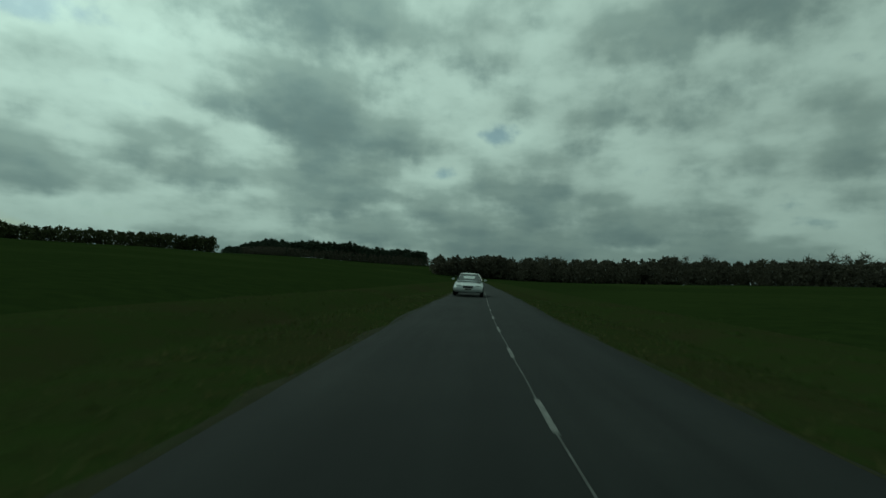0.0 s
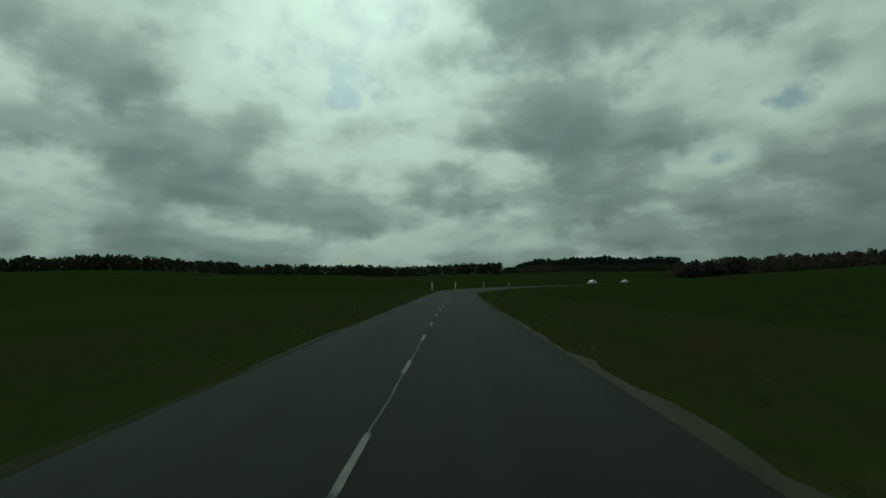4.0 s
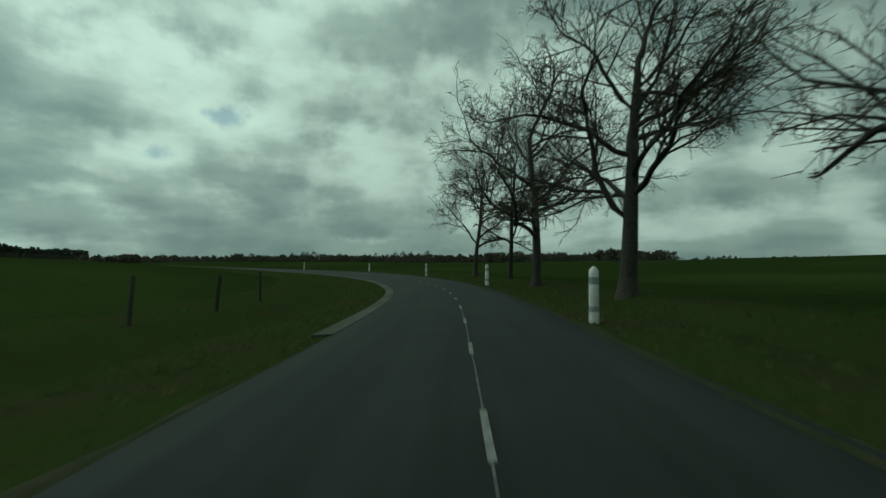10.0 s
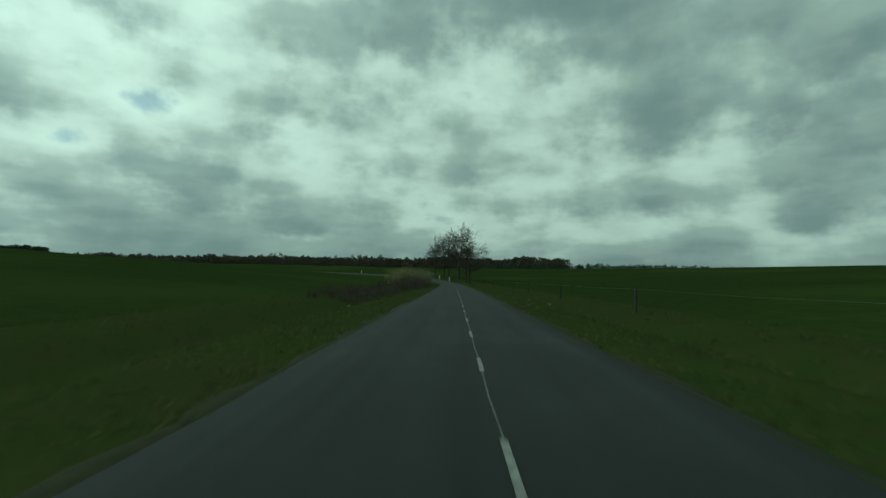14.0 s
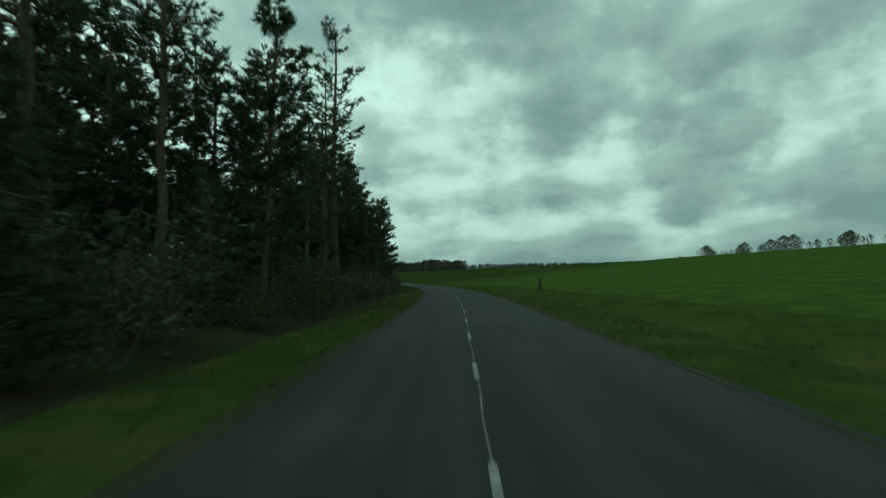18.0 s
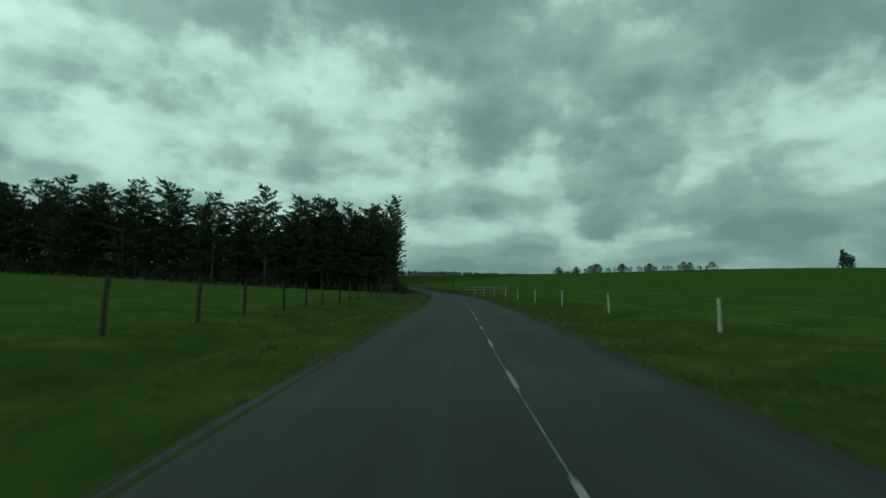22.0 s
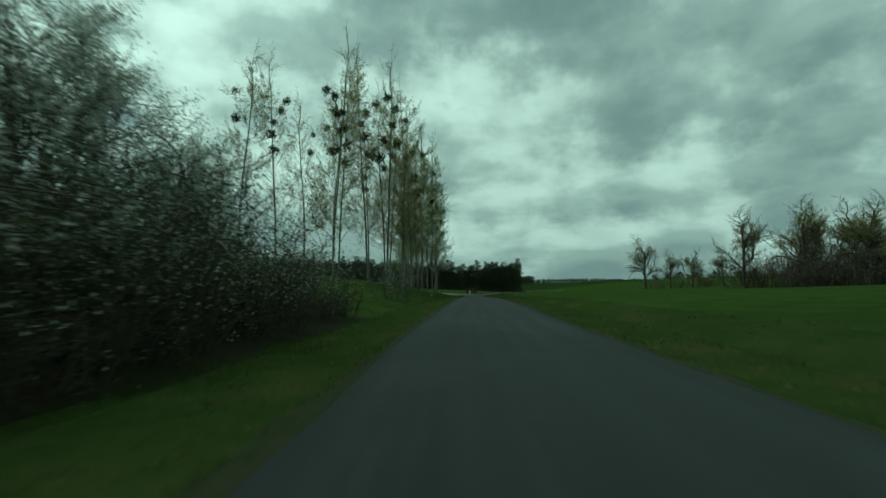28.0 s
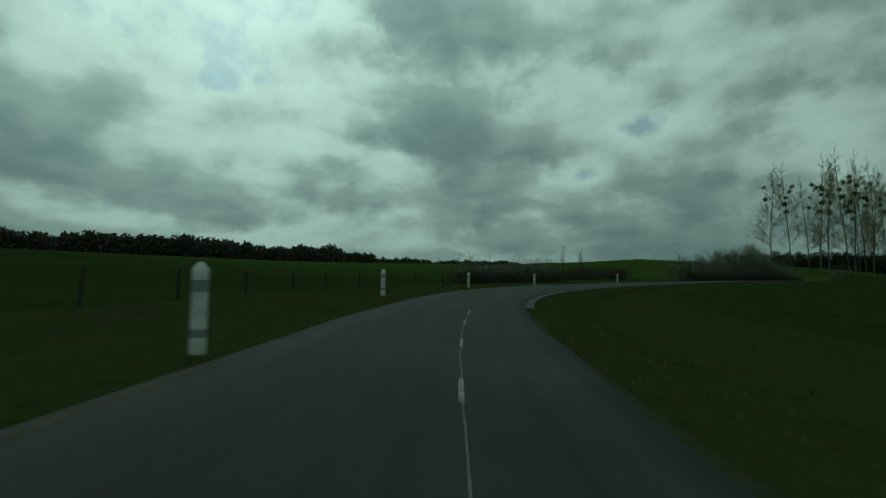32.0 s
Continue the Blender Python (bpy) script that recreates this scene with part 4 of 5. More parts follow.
# the copse across the road near the end
copse = bare_tree("field_tree", 103, 13.0, 0.22, FIELD_TREE, BARK, TWIG, YOUNG_LEAF, "budding round-crowned tree in a field copse", "tree", "trees of the field copse")
for s, lat, size in ((748, 40, 1.0), (752, 46, 1.05), (750, 55, 1.0), (756, 60, 0.9), (746, 50, 0.9), (751, 64, 0.95), (746, 68, 1.0), (754, 72, 0.9), (758, 50, 0.85), (747, 59, 0.8), (752, 79, 1.0), (743, 55, 1.05), (749, 73, 1.1), (757, 66, 1.05), (745, 62, 1.1), (760, 76, 1.0), (684, 42, 1.15), (690, 47, 0.8), (695, 51, 0.75), (702, 56, 0.7)):
    copy_thing(copse, stand(s, lat, lat, 0, size * 1.12))
drop([copse])
for s, lat in ((748, 42), (750, 46), (746, 50), (750, 53), (755, 55), (748, 58), (744, 62), (753, 62), (748, 66), (754, 69), (748, 72), (752, 76), (696, 52)):
    copy_thing(leafy[int(s) % 2], stand(s, lat, s, 0, 1.55))
for k in range(26):
    s, lat = 745 + rng.uniform(0, 14), 42 + k * 1.45 + rng.uniform(-1, 1)
    copy_thing(dry[k % 2], stand(s, lat, k * 1.3, 0, rng.uniform(2.2, 3.2)))
for s, lat, size in ((686, 44, 1.6), (690, 49, 1.4), (697, 54, 1.5)):
    copy_thing(dry[0], stand(s, lat, lat, 0, size))
drop(may + leafy + dry)


# ---------------------------------------------------------------- woods in the distance
def far_wood(name, line, rows, gap, height, mat, shape, label, seed, leaf=1.0):
    """A belt of far trees along a line, each an uneven heap of leaf clumps on a trunk; the belt's top rolls gently."""
    rng = random.Random(seed)
    soup = Soup()
    pts = spline(line, gap)
    d = np.gradient(pts, axis=0)
    d /= np.linalg.norm(d, axis=1)[:, None]
    xs, ys = [], []
    for (x, y), (tx, ty) in zip(pts, d):
        for r in range(rows):
            k = r * gap * 1.1 + rng.uniform(-0.6, 0.6) * gap
            xs.append(x + ty * k + rng.uniform(-1, 1) * gap * 0.55)
            ys.append(y - tx * k + rng.uniform(-1, 1) * gap * 0.55)
    s, lat, dist = road_frame(xs, ys)
    zs = land(np.array(xs), np.array(ys), s, lat, dist)
    for x, y, z, dd in zip(xs, ys, zs, dist):
        if dd < 9:
            continue
        roll = noise.noise(Vector((x / 46.0, y / 46.0, seed))) + 0.5 * noise.noise(Vector((x / 15.0, y / 15.0, seed + 7.0)))
        h = height * (0.94 + 0.24 * roll) * rng.uniform(0.86, 1.10)
        wide = h * shape[0] * rng.uniform(0.85, 1.3)
        soup.tube([Vector((x, y, z - 0.5)), Vector((x, y, z + h * 0.6))], [0.18, 0.10], 3)
        for _ in range(shape[2]):
            u = rng.random() ** 0.8
            low = shape[1]
            hh = h * (low + (1 - low) * u)
            rad = wide * (math.sin(math.pi * min(0.97, 0.22 + 0.75 * u)) if shape[3] == "round" else (1.05 - u) ** 0.7) * math.sqrt(rng.random())
            a = rng.uniform(0, 6.283)
            q = Vector((x + math.cos(a) * rad, y + math.sin(a) * rad, z + hh))
            w = any_way(rng, 0.3)
            if shape[4] == "clump":
                soup.leaf(q, w, w.cross(any_way(rng)).normalized(), h * rng.uniform(0.08, 0.15) * leaf, h * 0.040 * leaf)
            else:
                soup.blade(q, w, w.cross(any_way(rng)).normalized(), h * rng.uniform(0.10, 0.22), h * 0.010)
    return tagged(new(name, soup.mesh(name, mat)), label, "woodland", kind="stuff")


PINES, ROUND, BARE = (0.24, 0.0, 150, "cone", "clump"), (0.46, 0.0, 150, "round", "clump"), (0.34, 0.10, 260, "round", "twig")
far_wood("far_pine_wood", [(-24, 598), (-102, 586), (-192, 593), (-306, 731), (-411, 868)], 5, 4.4, 19, FAR_PINE, (0.28, 0.0, 150, "cone", "clump"), "dark pine wood beyond the fields", 201)
far_wood("far_brown_fringe", [(-4, 575), (-102, 560), (-192, 568), (-302, 700)], 2, 4.4, 11, FAR_BARE, (0.36, 0.0, 90, "round", "clump"), "bare brown bushes before the dark pine wood", 211)
far_wood("wood_backing", [(-100, -449), (-131, -418), (-162, -387), (-200, -350), (-240, -312)], 4, 3.4, 13, FAR_PINE, (0.33, 0.0, 320, "round", "clump"), "dark inner trees of the pine wood", 212, 0.6)
far_wood("clearing_thicket", [spot(k, -12.0) for k in (486, 492, 499)], 2, 2.0, 3.4, FAR_PINE, (0.5, 0.0, 320, "round", "clump"), "dark evergreen hedge behind the clearing", 214, 0.7)
for k, (a_, b_) in enumerate(((436, 487), (499, 562))):
    far_wood("wood_thicket", [spot(u, -17.0) for u in np.linspace(a_, b_, 5)], 2, 2.4, (7.5, 6.5)[k], FAR_PINE, (0.40, 0.0, 330, "round", "clump"), "dark thicket under the pines", 213 + 3 * k, 0.85)
far_wood("far_budding_wood", [(-235, 470), (-330, 390), (-430, 220), (-500, 20), (-520, -150), (-560, -320)], 3, 4.3, 15, FAR_BUDDING, ROUND, "pale green budding wood along the skyline", 202, 1.25)
far_wood("far_bare_wood", [(-8, 386), (36, 396), (120, 340), (230, 270), (330, 180), (400, 60), (410, -60)], 4, 4.6, 15.5, FAR_BARE, ROUND, "bare brown tree belt along the skyline", 203, 1.25)
far_wood("far_bare_trees", [(60, 330), (150, 285), (240, 215), (300, 130)], 1, 8, 17, FAR_BARE, BARE, "bare single trees before the far wood", 204)
far_wood("far_dark_wood", [(330, 20), (390, -60), (470, -160), (560, -260)], 4, 4.8, 9, FAR_PINE, ROUND, "dark wood on the skyline beyond the fields", 205)
far_wood("far_hedgerow", [(215, -385), (200, -410), (182, -432), (160, -470), (150, -500)], 1, 9, 6.6, FAR_BARE, (0.62, 0.0, 700, "round", "clump"), "row of bare round trees along a far hedgerow", 206, 0.75)
far_wood("far_hedge", [(215, -385), (200, -410), (182, -432), (160, -470), (150, -500)], 1, 3.0, 3.6, FAR_BARE, (0.5, 0.0, 110, "round", "clump"), "low bare hedge under the far tree row", 215, 1.2)
far_wood("far_pine_group", [(300, -590), (345, -600)], 1, 6, 13, FAR_PINE, PINES, "group of tall pines on the skyline", 207)
far_wood("far_ridge_wood", [(-560, -330), (-640, -480), (-690, -640), (-720, -820)], 4, 3.8, 19, FAR_BARE, (0.42, 0.0, 190, "round", "clump"), "brown leafless wood along a low ridge", 208)
far_wood("far_skyline_wood", [(560, -260), (600, -480), (520, -760), (300, -950), (0, -1040), (-350, -1020), (-620, -900)], 2, 7.0, 12, FAR_BUDDING, ROUND, "distant wood closing the skyline", 209)
far_wood("inner_pine_wood", [(-46, -350), (-75, -372), (-120, -385), (-185, -362), (-250, -316)], 2, 5.5, 14, FAR_PINE, (0.20, 0.04, 230, "cone", "clump"), "inner trees of the dark pine wood", 210, 0.4)


# ---------------------------------------------------------------- road furniture
def marker_post():
    """A white roadside marker with a pointed cap and a grey reflecting band."""
    top = new("marker_post")
    sides = 14
    rings = [(-0.3, 0.098), (0.20, 0.097)], [(0.30, 0.096), (0.72, 0.095)], [(0.72, 0.097), (0.86, 0.097)], [(0.86, 0.095), (0.99, 0.094), (1.06, 0.030), (1.075, 0.0)], [(0.20, 0.0985), (0.30, 0.0985)]
    for name, rows, mat in (("foot", rings[0], POST_WHITE), ("shaft", rings[1], POST_WHITE), ("reflector_band", rings[2], POST_BAND), ("cap", rings[3], POST_WHITE), ("lower_band", rings[4], POST_BAND)):
        v, f = [], []
        for z, r in rows:
            for k in range(sides):
                a = 2 * math.pi * k / sides
                v.append((r * math.cos(a), r * 0.62 * math.sin(a), z))
        for i in range(len(rows) - 1):
            for k in range(sides):
                n = (k + 1) % sides
                f.append((i * sides + k, i * sides + n, (i + 1) * sides + n, (i + 1) * sides + k))
        piece(name, mesh_of(name, v, f, mat, smooth=True), top, "grey reflecting band" if "band" in name else "")
    return tagged(top, "white roadside marker post with a grey reflecting band", "marker post", "marker posts in the bends")


marker = marker_post()
for s, lat in ((23.5, -3.3), (38.2, -3.6), (54.7, -3.7), (69.9, -3.6), (226, 3.3), (243, 4.0), (262, 3.0), (278.7, 2.8), (294, 2.6), (856, -3.7), (872.8, -3.8), (885.1, -3.9), (899.4, -3.7), (913, -2.6)):
    m = copy_thing(marker, stand(s, lat, rng.uniform(-0.2, 0.2)))
drop([marker])

# centre line: short worn dashes along a pale seam
lines = tagged(new("centre_line"), "worn broken white centre line along a pale seam", "road marking", kind="structure")
LINE_LAT = [(-60, 0.18), (0, 0.2), (40, 0.1), (62, -0.12), (97, -0.2), (150, -0.2), (190, -0.22), (225, 0.1), (249, 0.18), (300, 0.15), (330, 0.0), (380, 0.14), (470, 0.16), (500, -0.1), (525, -0.24), (556, 0.06), (610, 0.14), (640, 0.18), (676, 0.28), (694, 0.0), (707, -0.36), (724, 0.08), (740, 0.13), (800, 0.1), (846, -0.05), (871, 0.16), (900, 0.32), (925, 0.5)]


def line_strip(name, a, b, half, mat, lift, step, wobble, seed):
    """A strip of paint along the road's wandering middle line."""
    rng = random.Random(seed)
    n = max(2, int((b - a) / step) + 1)
    v, f = [], []
    for i in range(n):
        s = a + (b - a) * i / (n - 1)
        mid = float(np.interp(s, [p[0] for p in LINE_LAT], [p[1] for p in LINE_LAT])) + rng.uniform(-wobble, wobble)
        for lat in (mid - half, mid + half):
            x, y = spot(s, lat)
            v.append((x, y, road_z(s, lat) + lift))
    for i in range(n - 1):
        f.append((2 * i, 2 * i + 1, 2 * i + 3, 2 * i + 2))
    return mesh_of(name, v, f, mat)


for k, s in enumerate(np.arange(-60, 925, 3.1)):
    if 772 < s < 830 or 848 < s < 902:
        continue
    piece("dash", line_strip("dash", s, s + 0.9, 0.026, PAINT, 0.007, 0.3, 0.004, k), lines)
for a, b in ((-60, 70), (120, 240), (290, 420), (430, 700), (705, 790), (825, 850), (905, 935)):
    piece("seam", line_strip("seam", a, b, 0.008, SEAM, 0.0035, 1.0, 0.012, int(a)), lines, "pale sealed joint")

# trodden soil and dead grass along the edges of the asphalt, wider and barer in places
for k, (a, b, sgn, wide, mat) in enumerate(((112, 206, 1, 0.42, DIRT), (690, 740, 1, 0.32, DIRT), (875, 930, -1, 0.30, DIRT), (44, 90, 1, 0.34, DIRT),
                                            (-60, 44, 1, 0.30, BORDER), (90, 112, 1, 0.30, BORDER), (206, 690, 1, 0.34, BORDER), (740, 837, 1, 0.34, BORDER), (900, 935, 1, 0.30, BORDER),
                                            (-60, 213, -1, 0.32, BORDER), (295, 681, -1, 0.36, BORDER), (714, 875, -1, 0.36, BORDER))):
    rng2 = random.Random(300 + k)
    v, f = [], []
    for i, s in enumerate(np.arange(a, b, 0.8)):
        w = (0.45 + 0.35 * math.sin(s * 0.11 + k) * math.sin(s * 0.047) + rng2.uniform(-0.25, 0.45)) * wide * min(1, (i + 1) / 8, (b - s) / 6)
        for lat, dz in ((HALF - 0.04 - w * 0.25, -0.020), (HALF + 0.02, 0.010), (HALF + 0.10 + w, -0.060)):
            x, y = spot(s, lat * sgn)
            v.append((x, y, road_z(s, HALF * sgn) + dz))
        if i:
            f += [(3 * i - 3, 3 * i - 2, 3 * i + 1, 3 * i), (3 * i - 2, 3 * i - 1, 3 * i + 2, 3 * i + 1)]
    tagged(new("soil_edge", mesh_of("soil_edge", v, f, mat, smooth=True)), "trodden soil and dead grass along the asphalt's edge", "road edge", kind="structure")

# leaf litter and bare earth under the wood and the hedges
def litter(name, s0, s1, lats, label):
    v, f = [], []
    rows = np.arange(s0, s1, 1.5)
    n = len(lats)
    for s in rows:
        edge_w = 0.25 * math.sin(s * 0.9) + 0.2 * math.sin(s * 2.3)
        for k, lat in enumerate(lats):
            x, y = spot(s, lat + (edge_w if k < 3 else 0))
            v.append((x, y, ground(x, y) + (-0.06 if k in (0, n - 1) or s in (rows[0], rows[-1]) else 0.05)))
    for i in range(len(rows) - 1):
        for k in range(n - 1):
            f.append((i * n + k, i * n + k + 1, (i + 1) * n + k + 1, (i + 1) * n + k))
    tagged(new(name, mesh_of(name, v, f, LITTER, smooth=True)), label, "ground", kind="structure")


litter("forest_floor", 430, 566, [-4.2, -4.6, -5.2, -6.2, -7.6, -9.5, -12, -16, -21, -27], "brown leaf litter and needles under the pine wood")
litter("hedge_bank", 312, 364, [-4.0, -4.3, -4.9, -5.6, -6.6, -7.8, -9], "dark earth and dead leaves under a hedge")
litter("hedge_foot", 799, 831, [-5.0, -5.4, -6.2, -7.2, -8.6, -10.2, -12, -13.5], "dark earth and dead leaves under a hedge")


def edge_strip(name, s0, s1, l0, l1, label):
    """Cast concrete edge slabs along the inside of a bend."""
    top = tagged(new(name), label, "road edge", kind="structure")
    s = s0
    while s < s1:
        n = min(s1, s + 3.0)
        v, f = [], []
        for i in range(4):
            ss = s + (n - 0.02 - s) * i / 3
            for lat, dz in ((l0, -0.2), (l0, 0.006), (l1, 0.012), (l1, -0.2)):
                x, y = spot(ss, lat)
                v.append((x, y, road_z(ss, lat) + dz))
        for i in range(3):
            for k in range(3):
                f.append((i * 4 + k, i * 4 + k + 1, i * 4 + k + 5, i * 4 + k + 4))
        f += [(0, 1, 2, 3), (15, 14, 13, 12)]
        piece("slab", mesh_of("slab", v, f, CONCRETE), top)
        s = n


edge_strip("edge_strip_second_bend", 213, 295, -2.12, -2.50, "pale worn concrete strip along the inside of the bend")
edge_strip("edge_strip_last_bend", 837, 900, 2.12, 2.48, "pale worn concrete strip along the inside of the bend")

# farm track joining at the poplars
def way(points, n=150):
    p = spline(points, 0.5)
    u = np.concatenate([[0], np.cumsum(np.linalg.norm(np.diff(p, axis=0), axis=1))])
    q = np.linspace(0, u[-1], n)
    return np.stack([np.interp(q, u, p[:, 0]), np.interp(q, u, p[:, 1])], 1)


one = way([spot(711.5, -1.9), spot(706.5, -3.4), (-228, -536.8), (-226.7, -532.4), (-224.8, -525.9), (-222.8, -515), (-222.1, -500), (-220.8, -484), (-213.7, -461), (-201, -439)])
two = way([spot(683, -1.9), (-214.0, -528.6), (-214.9, -522), (-217.0, -513), (-218.4, -500), (-217.2, -484), (-210.3, -463), (-199, -441)])
v, f = [], []
for i, (a, b) in enumerate(zip(one, two)):
    for k in range(9):
        px, py = a + (b - a) * k / 8
        s_, l_, d_ = road_frame(px, py)
        far = np.clip((d_ - 6) / 30, 0, 1)
        z = natural(np.array([px]), np.array([py]), d_) + level(s_) * (1 - far) + lie(np.array([px]), np.array([py])) * far
        dip = 0.05 if d_[0] < HALF - 0.04 else 0.02 - 0.06 * min(1.0, (d_[0] - HALF) / 3)
        v.append((px, py, float(z[0]) - dip - (0.3 if k in (0, 8) and d_[0] > HALF else 0)))
for i in range(len(one) - 1):
    for k in range(8):
        f.append((i * 9 + k, i * 9 + k + 1, i * 9 + k + 10, i * 9 + k + 9))
tagged(new("farm_track", mesh_of("farm_track", v, f, TRACK, smooth=True)), "pale dusty gravel farm track joining the road", "track", kind="structure")


# ---------------------------------------------------------------- fences
def fence(name, s0, s1, lat, gap, mat, height, label, wires=(0.45, 0.75, 1.02), thick=0.055, seed=1, points=None):
    """Fence posts with wires strung between them."""
    rng = random.Random(seed)
    top = new(name)
    meshes = []
    for k in range(4):
        so = Soup()
        h = height * rng.uniform(0.92, 1.06)
        so.tube([Vector((0, 0, -0.35)), Vector((rng.uniform(-0.008, 0.008), 0, h * 0.5)), Vector((rng.uniform(-0.015, 0.015), rng.uniform(-0.015, 0.015), h))], [thick, thick * 0.95, thick * 0.85], 7, True)
        meshes.append(so.mesh("post", mat))
    feet = []
    s = s0
    while s <= s1:
        if points:
            x, y = points[0] + (points[1] - points[0]) * (s - s0) / (s1 - s0)
            m = Matrix.Translation((x, y, ground(x, y))) @ Matrix.Rotation(rng.uniform(0, 6.28), 4, "Z")
        else:
            m = stand(s, lat + rng.uniform(-0.12, 0.12), rng.uniform(0, 6.28))
        piece("post", rng.choice(meshes), top, m=m @ Matrix.Rotation(rng.uniform(-0.08, 0.08), 4, "X"))
        feet.append(m.translation.copy())
        s += gap * rng.uniform(0.85, 1.15)
    for h in wires:
        so = Soup()
        pts = []
        for a, b in zip(feet, feet[1:]):
            pts += [a + Vector((0, 0, h)), a.lerp(b, 0.5) + Vector((0, 0, h - 0.04))]
        pts.append(feet[-1] + Vector((0, 0, h)))
        so.tube(pts, [0.0028] * len(pts), 3)
        piece("wire", so.mesh("wire", WIRE), top)
    return tagged(top, label, "fence")


fence("pasture_fence", 566, 684, -7.4, 3.4, FENCE_WOOD, 1.15, "wire pasture fence on dark wooden posts beside the road", seed=2)
fence("track_fence", 0, 62, 0, 3.2, FENCE_WOOD, 1.15, "wire fence on dark wooden posts beside the farm track", seed=9, points=(Vector((-212.8, -526.5)), Vector((-215.6, -468))))
fence("field_fence", 322, 430, 6.8, 11.5, FENCE_WOOD, 1.0, "wire field fence on weathered posts", wires=(0.9,), thick=0.05, seed=3)
fence("pale_fence", 568.5, 682, 6.5, 8.0, FENCE_PALE, 1.0, "wire field fence on pale weathered posts", thick=0.05, seed=4)
fence("meadow_fence", 284, 312, -7.2, 4.0, FENCE_WOOD, 1.1, "wire meadow fence on dark leaning posts", seed=5)
fence("dark_fence", 364, 378, -6.0, 3.4, FENCE_WOOD, 1.1, "wire fence on dark wooden posts beside the hedge", seed=6)
fence("lower_fence", 700, 706, 6.2, 4.6, FENCE_WOOD, 1.0, "wire fence on dark wooden posts below the field", seed=7)
fence("outer_fence", 880, 930, -9.0, 3.6, FENCE_WOOD, 1.0, "wire fence on dark posts outside the bend", seed=8)


# ---------------------------------------------------------------- the car behind
CAR_PAINT = material("silver_car_paint", (0.60, 0.62, 0.62), (0.55, 0.57, 0.57), 300, 0.25, metal=0.35, spec=0.5)
CAR_DARK = material("black_trim", (0.015, 0.015, 0.016), (0.010, 0.010, 0.011), 30, 0.5)
TYRE = material("tyre_rubber", (0.018, 0.018, 0.018), (0.012, 0.012, 0.012), 30, 0.9)
RIM = material("alloy_rim", (0.45, 0.45, 0.45), (0.38, 0.38, 0.38), 40, 0.35, metal=0.8)
CAR_GLASS = material("car_window", (0.030, 0.036, 0.036), (0.024, 0.028, 0.028), 10, 0.05, spec=1.0)
LAMP_GLASS = material("headlamp_glass", (0.55, 0.57, 0.56), (0.40, 0.42, 0.42), 40, 0.12, spec=0.8)
PLATE = material("plate_white", (0.60, 0.60, 0.56), (0.52, 0.52, 0.48), 20, 0.5)


def loft(rings, caps=True):
    """Joins rings of equally many points into one closed skin."""
    v, f, n = [], [], len(rings[0])
    for r in rings:
        v += r
    for i in range(len(rings) - 1):
        for k in range(n):
            m = (k + 1) % n
            f.append((i * n + k, i * n + m, (i + 1) * n + m, (i + 1) * n + k))
    if caps:
        f += [tuple(range(n))[::-1], tuple(range((len(rings) - 1) * n, len(rings) * n))]
    return v, f


def rounded(w, z0, z1, y, n=28, power=4.0):
    """An upright, rounded cross-section of the body at y."""
    out = []
    for k in range(n):
        a = 2 * math.pi * (k + 0.5) / n
        c, s = math.cos(a), math.sin(a)
        x = abs(c) ** (2 / power) * math.copysign(1, c) * w
        z = abs(s) ** (2 / power) * math.copysign(1, s)
        out.append(Vector((x * (1 - 0.05 * max(0, z)), y, (z0 + z1) / 2 + z * (z1 - z0) / 2)))
    return out


def flat_ring(hx, y0, y1, z, n=28, power=5.0):
    out = []
    for k in range(n):
        a = 2 * math.pi * (k + 0.5) / n
        c, s = math.cos(a), math.sin(a)
        out.append(Vector((abs(c) ** (2 / power) * math.copysign(1, c) * hx, (y0 + y1) / 2 + abs(s) ** (2 / power) * math.copysign(1, s) * (y1 - y0) / 2, z)))
    return out


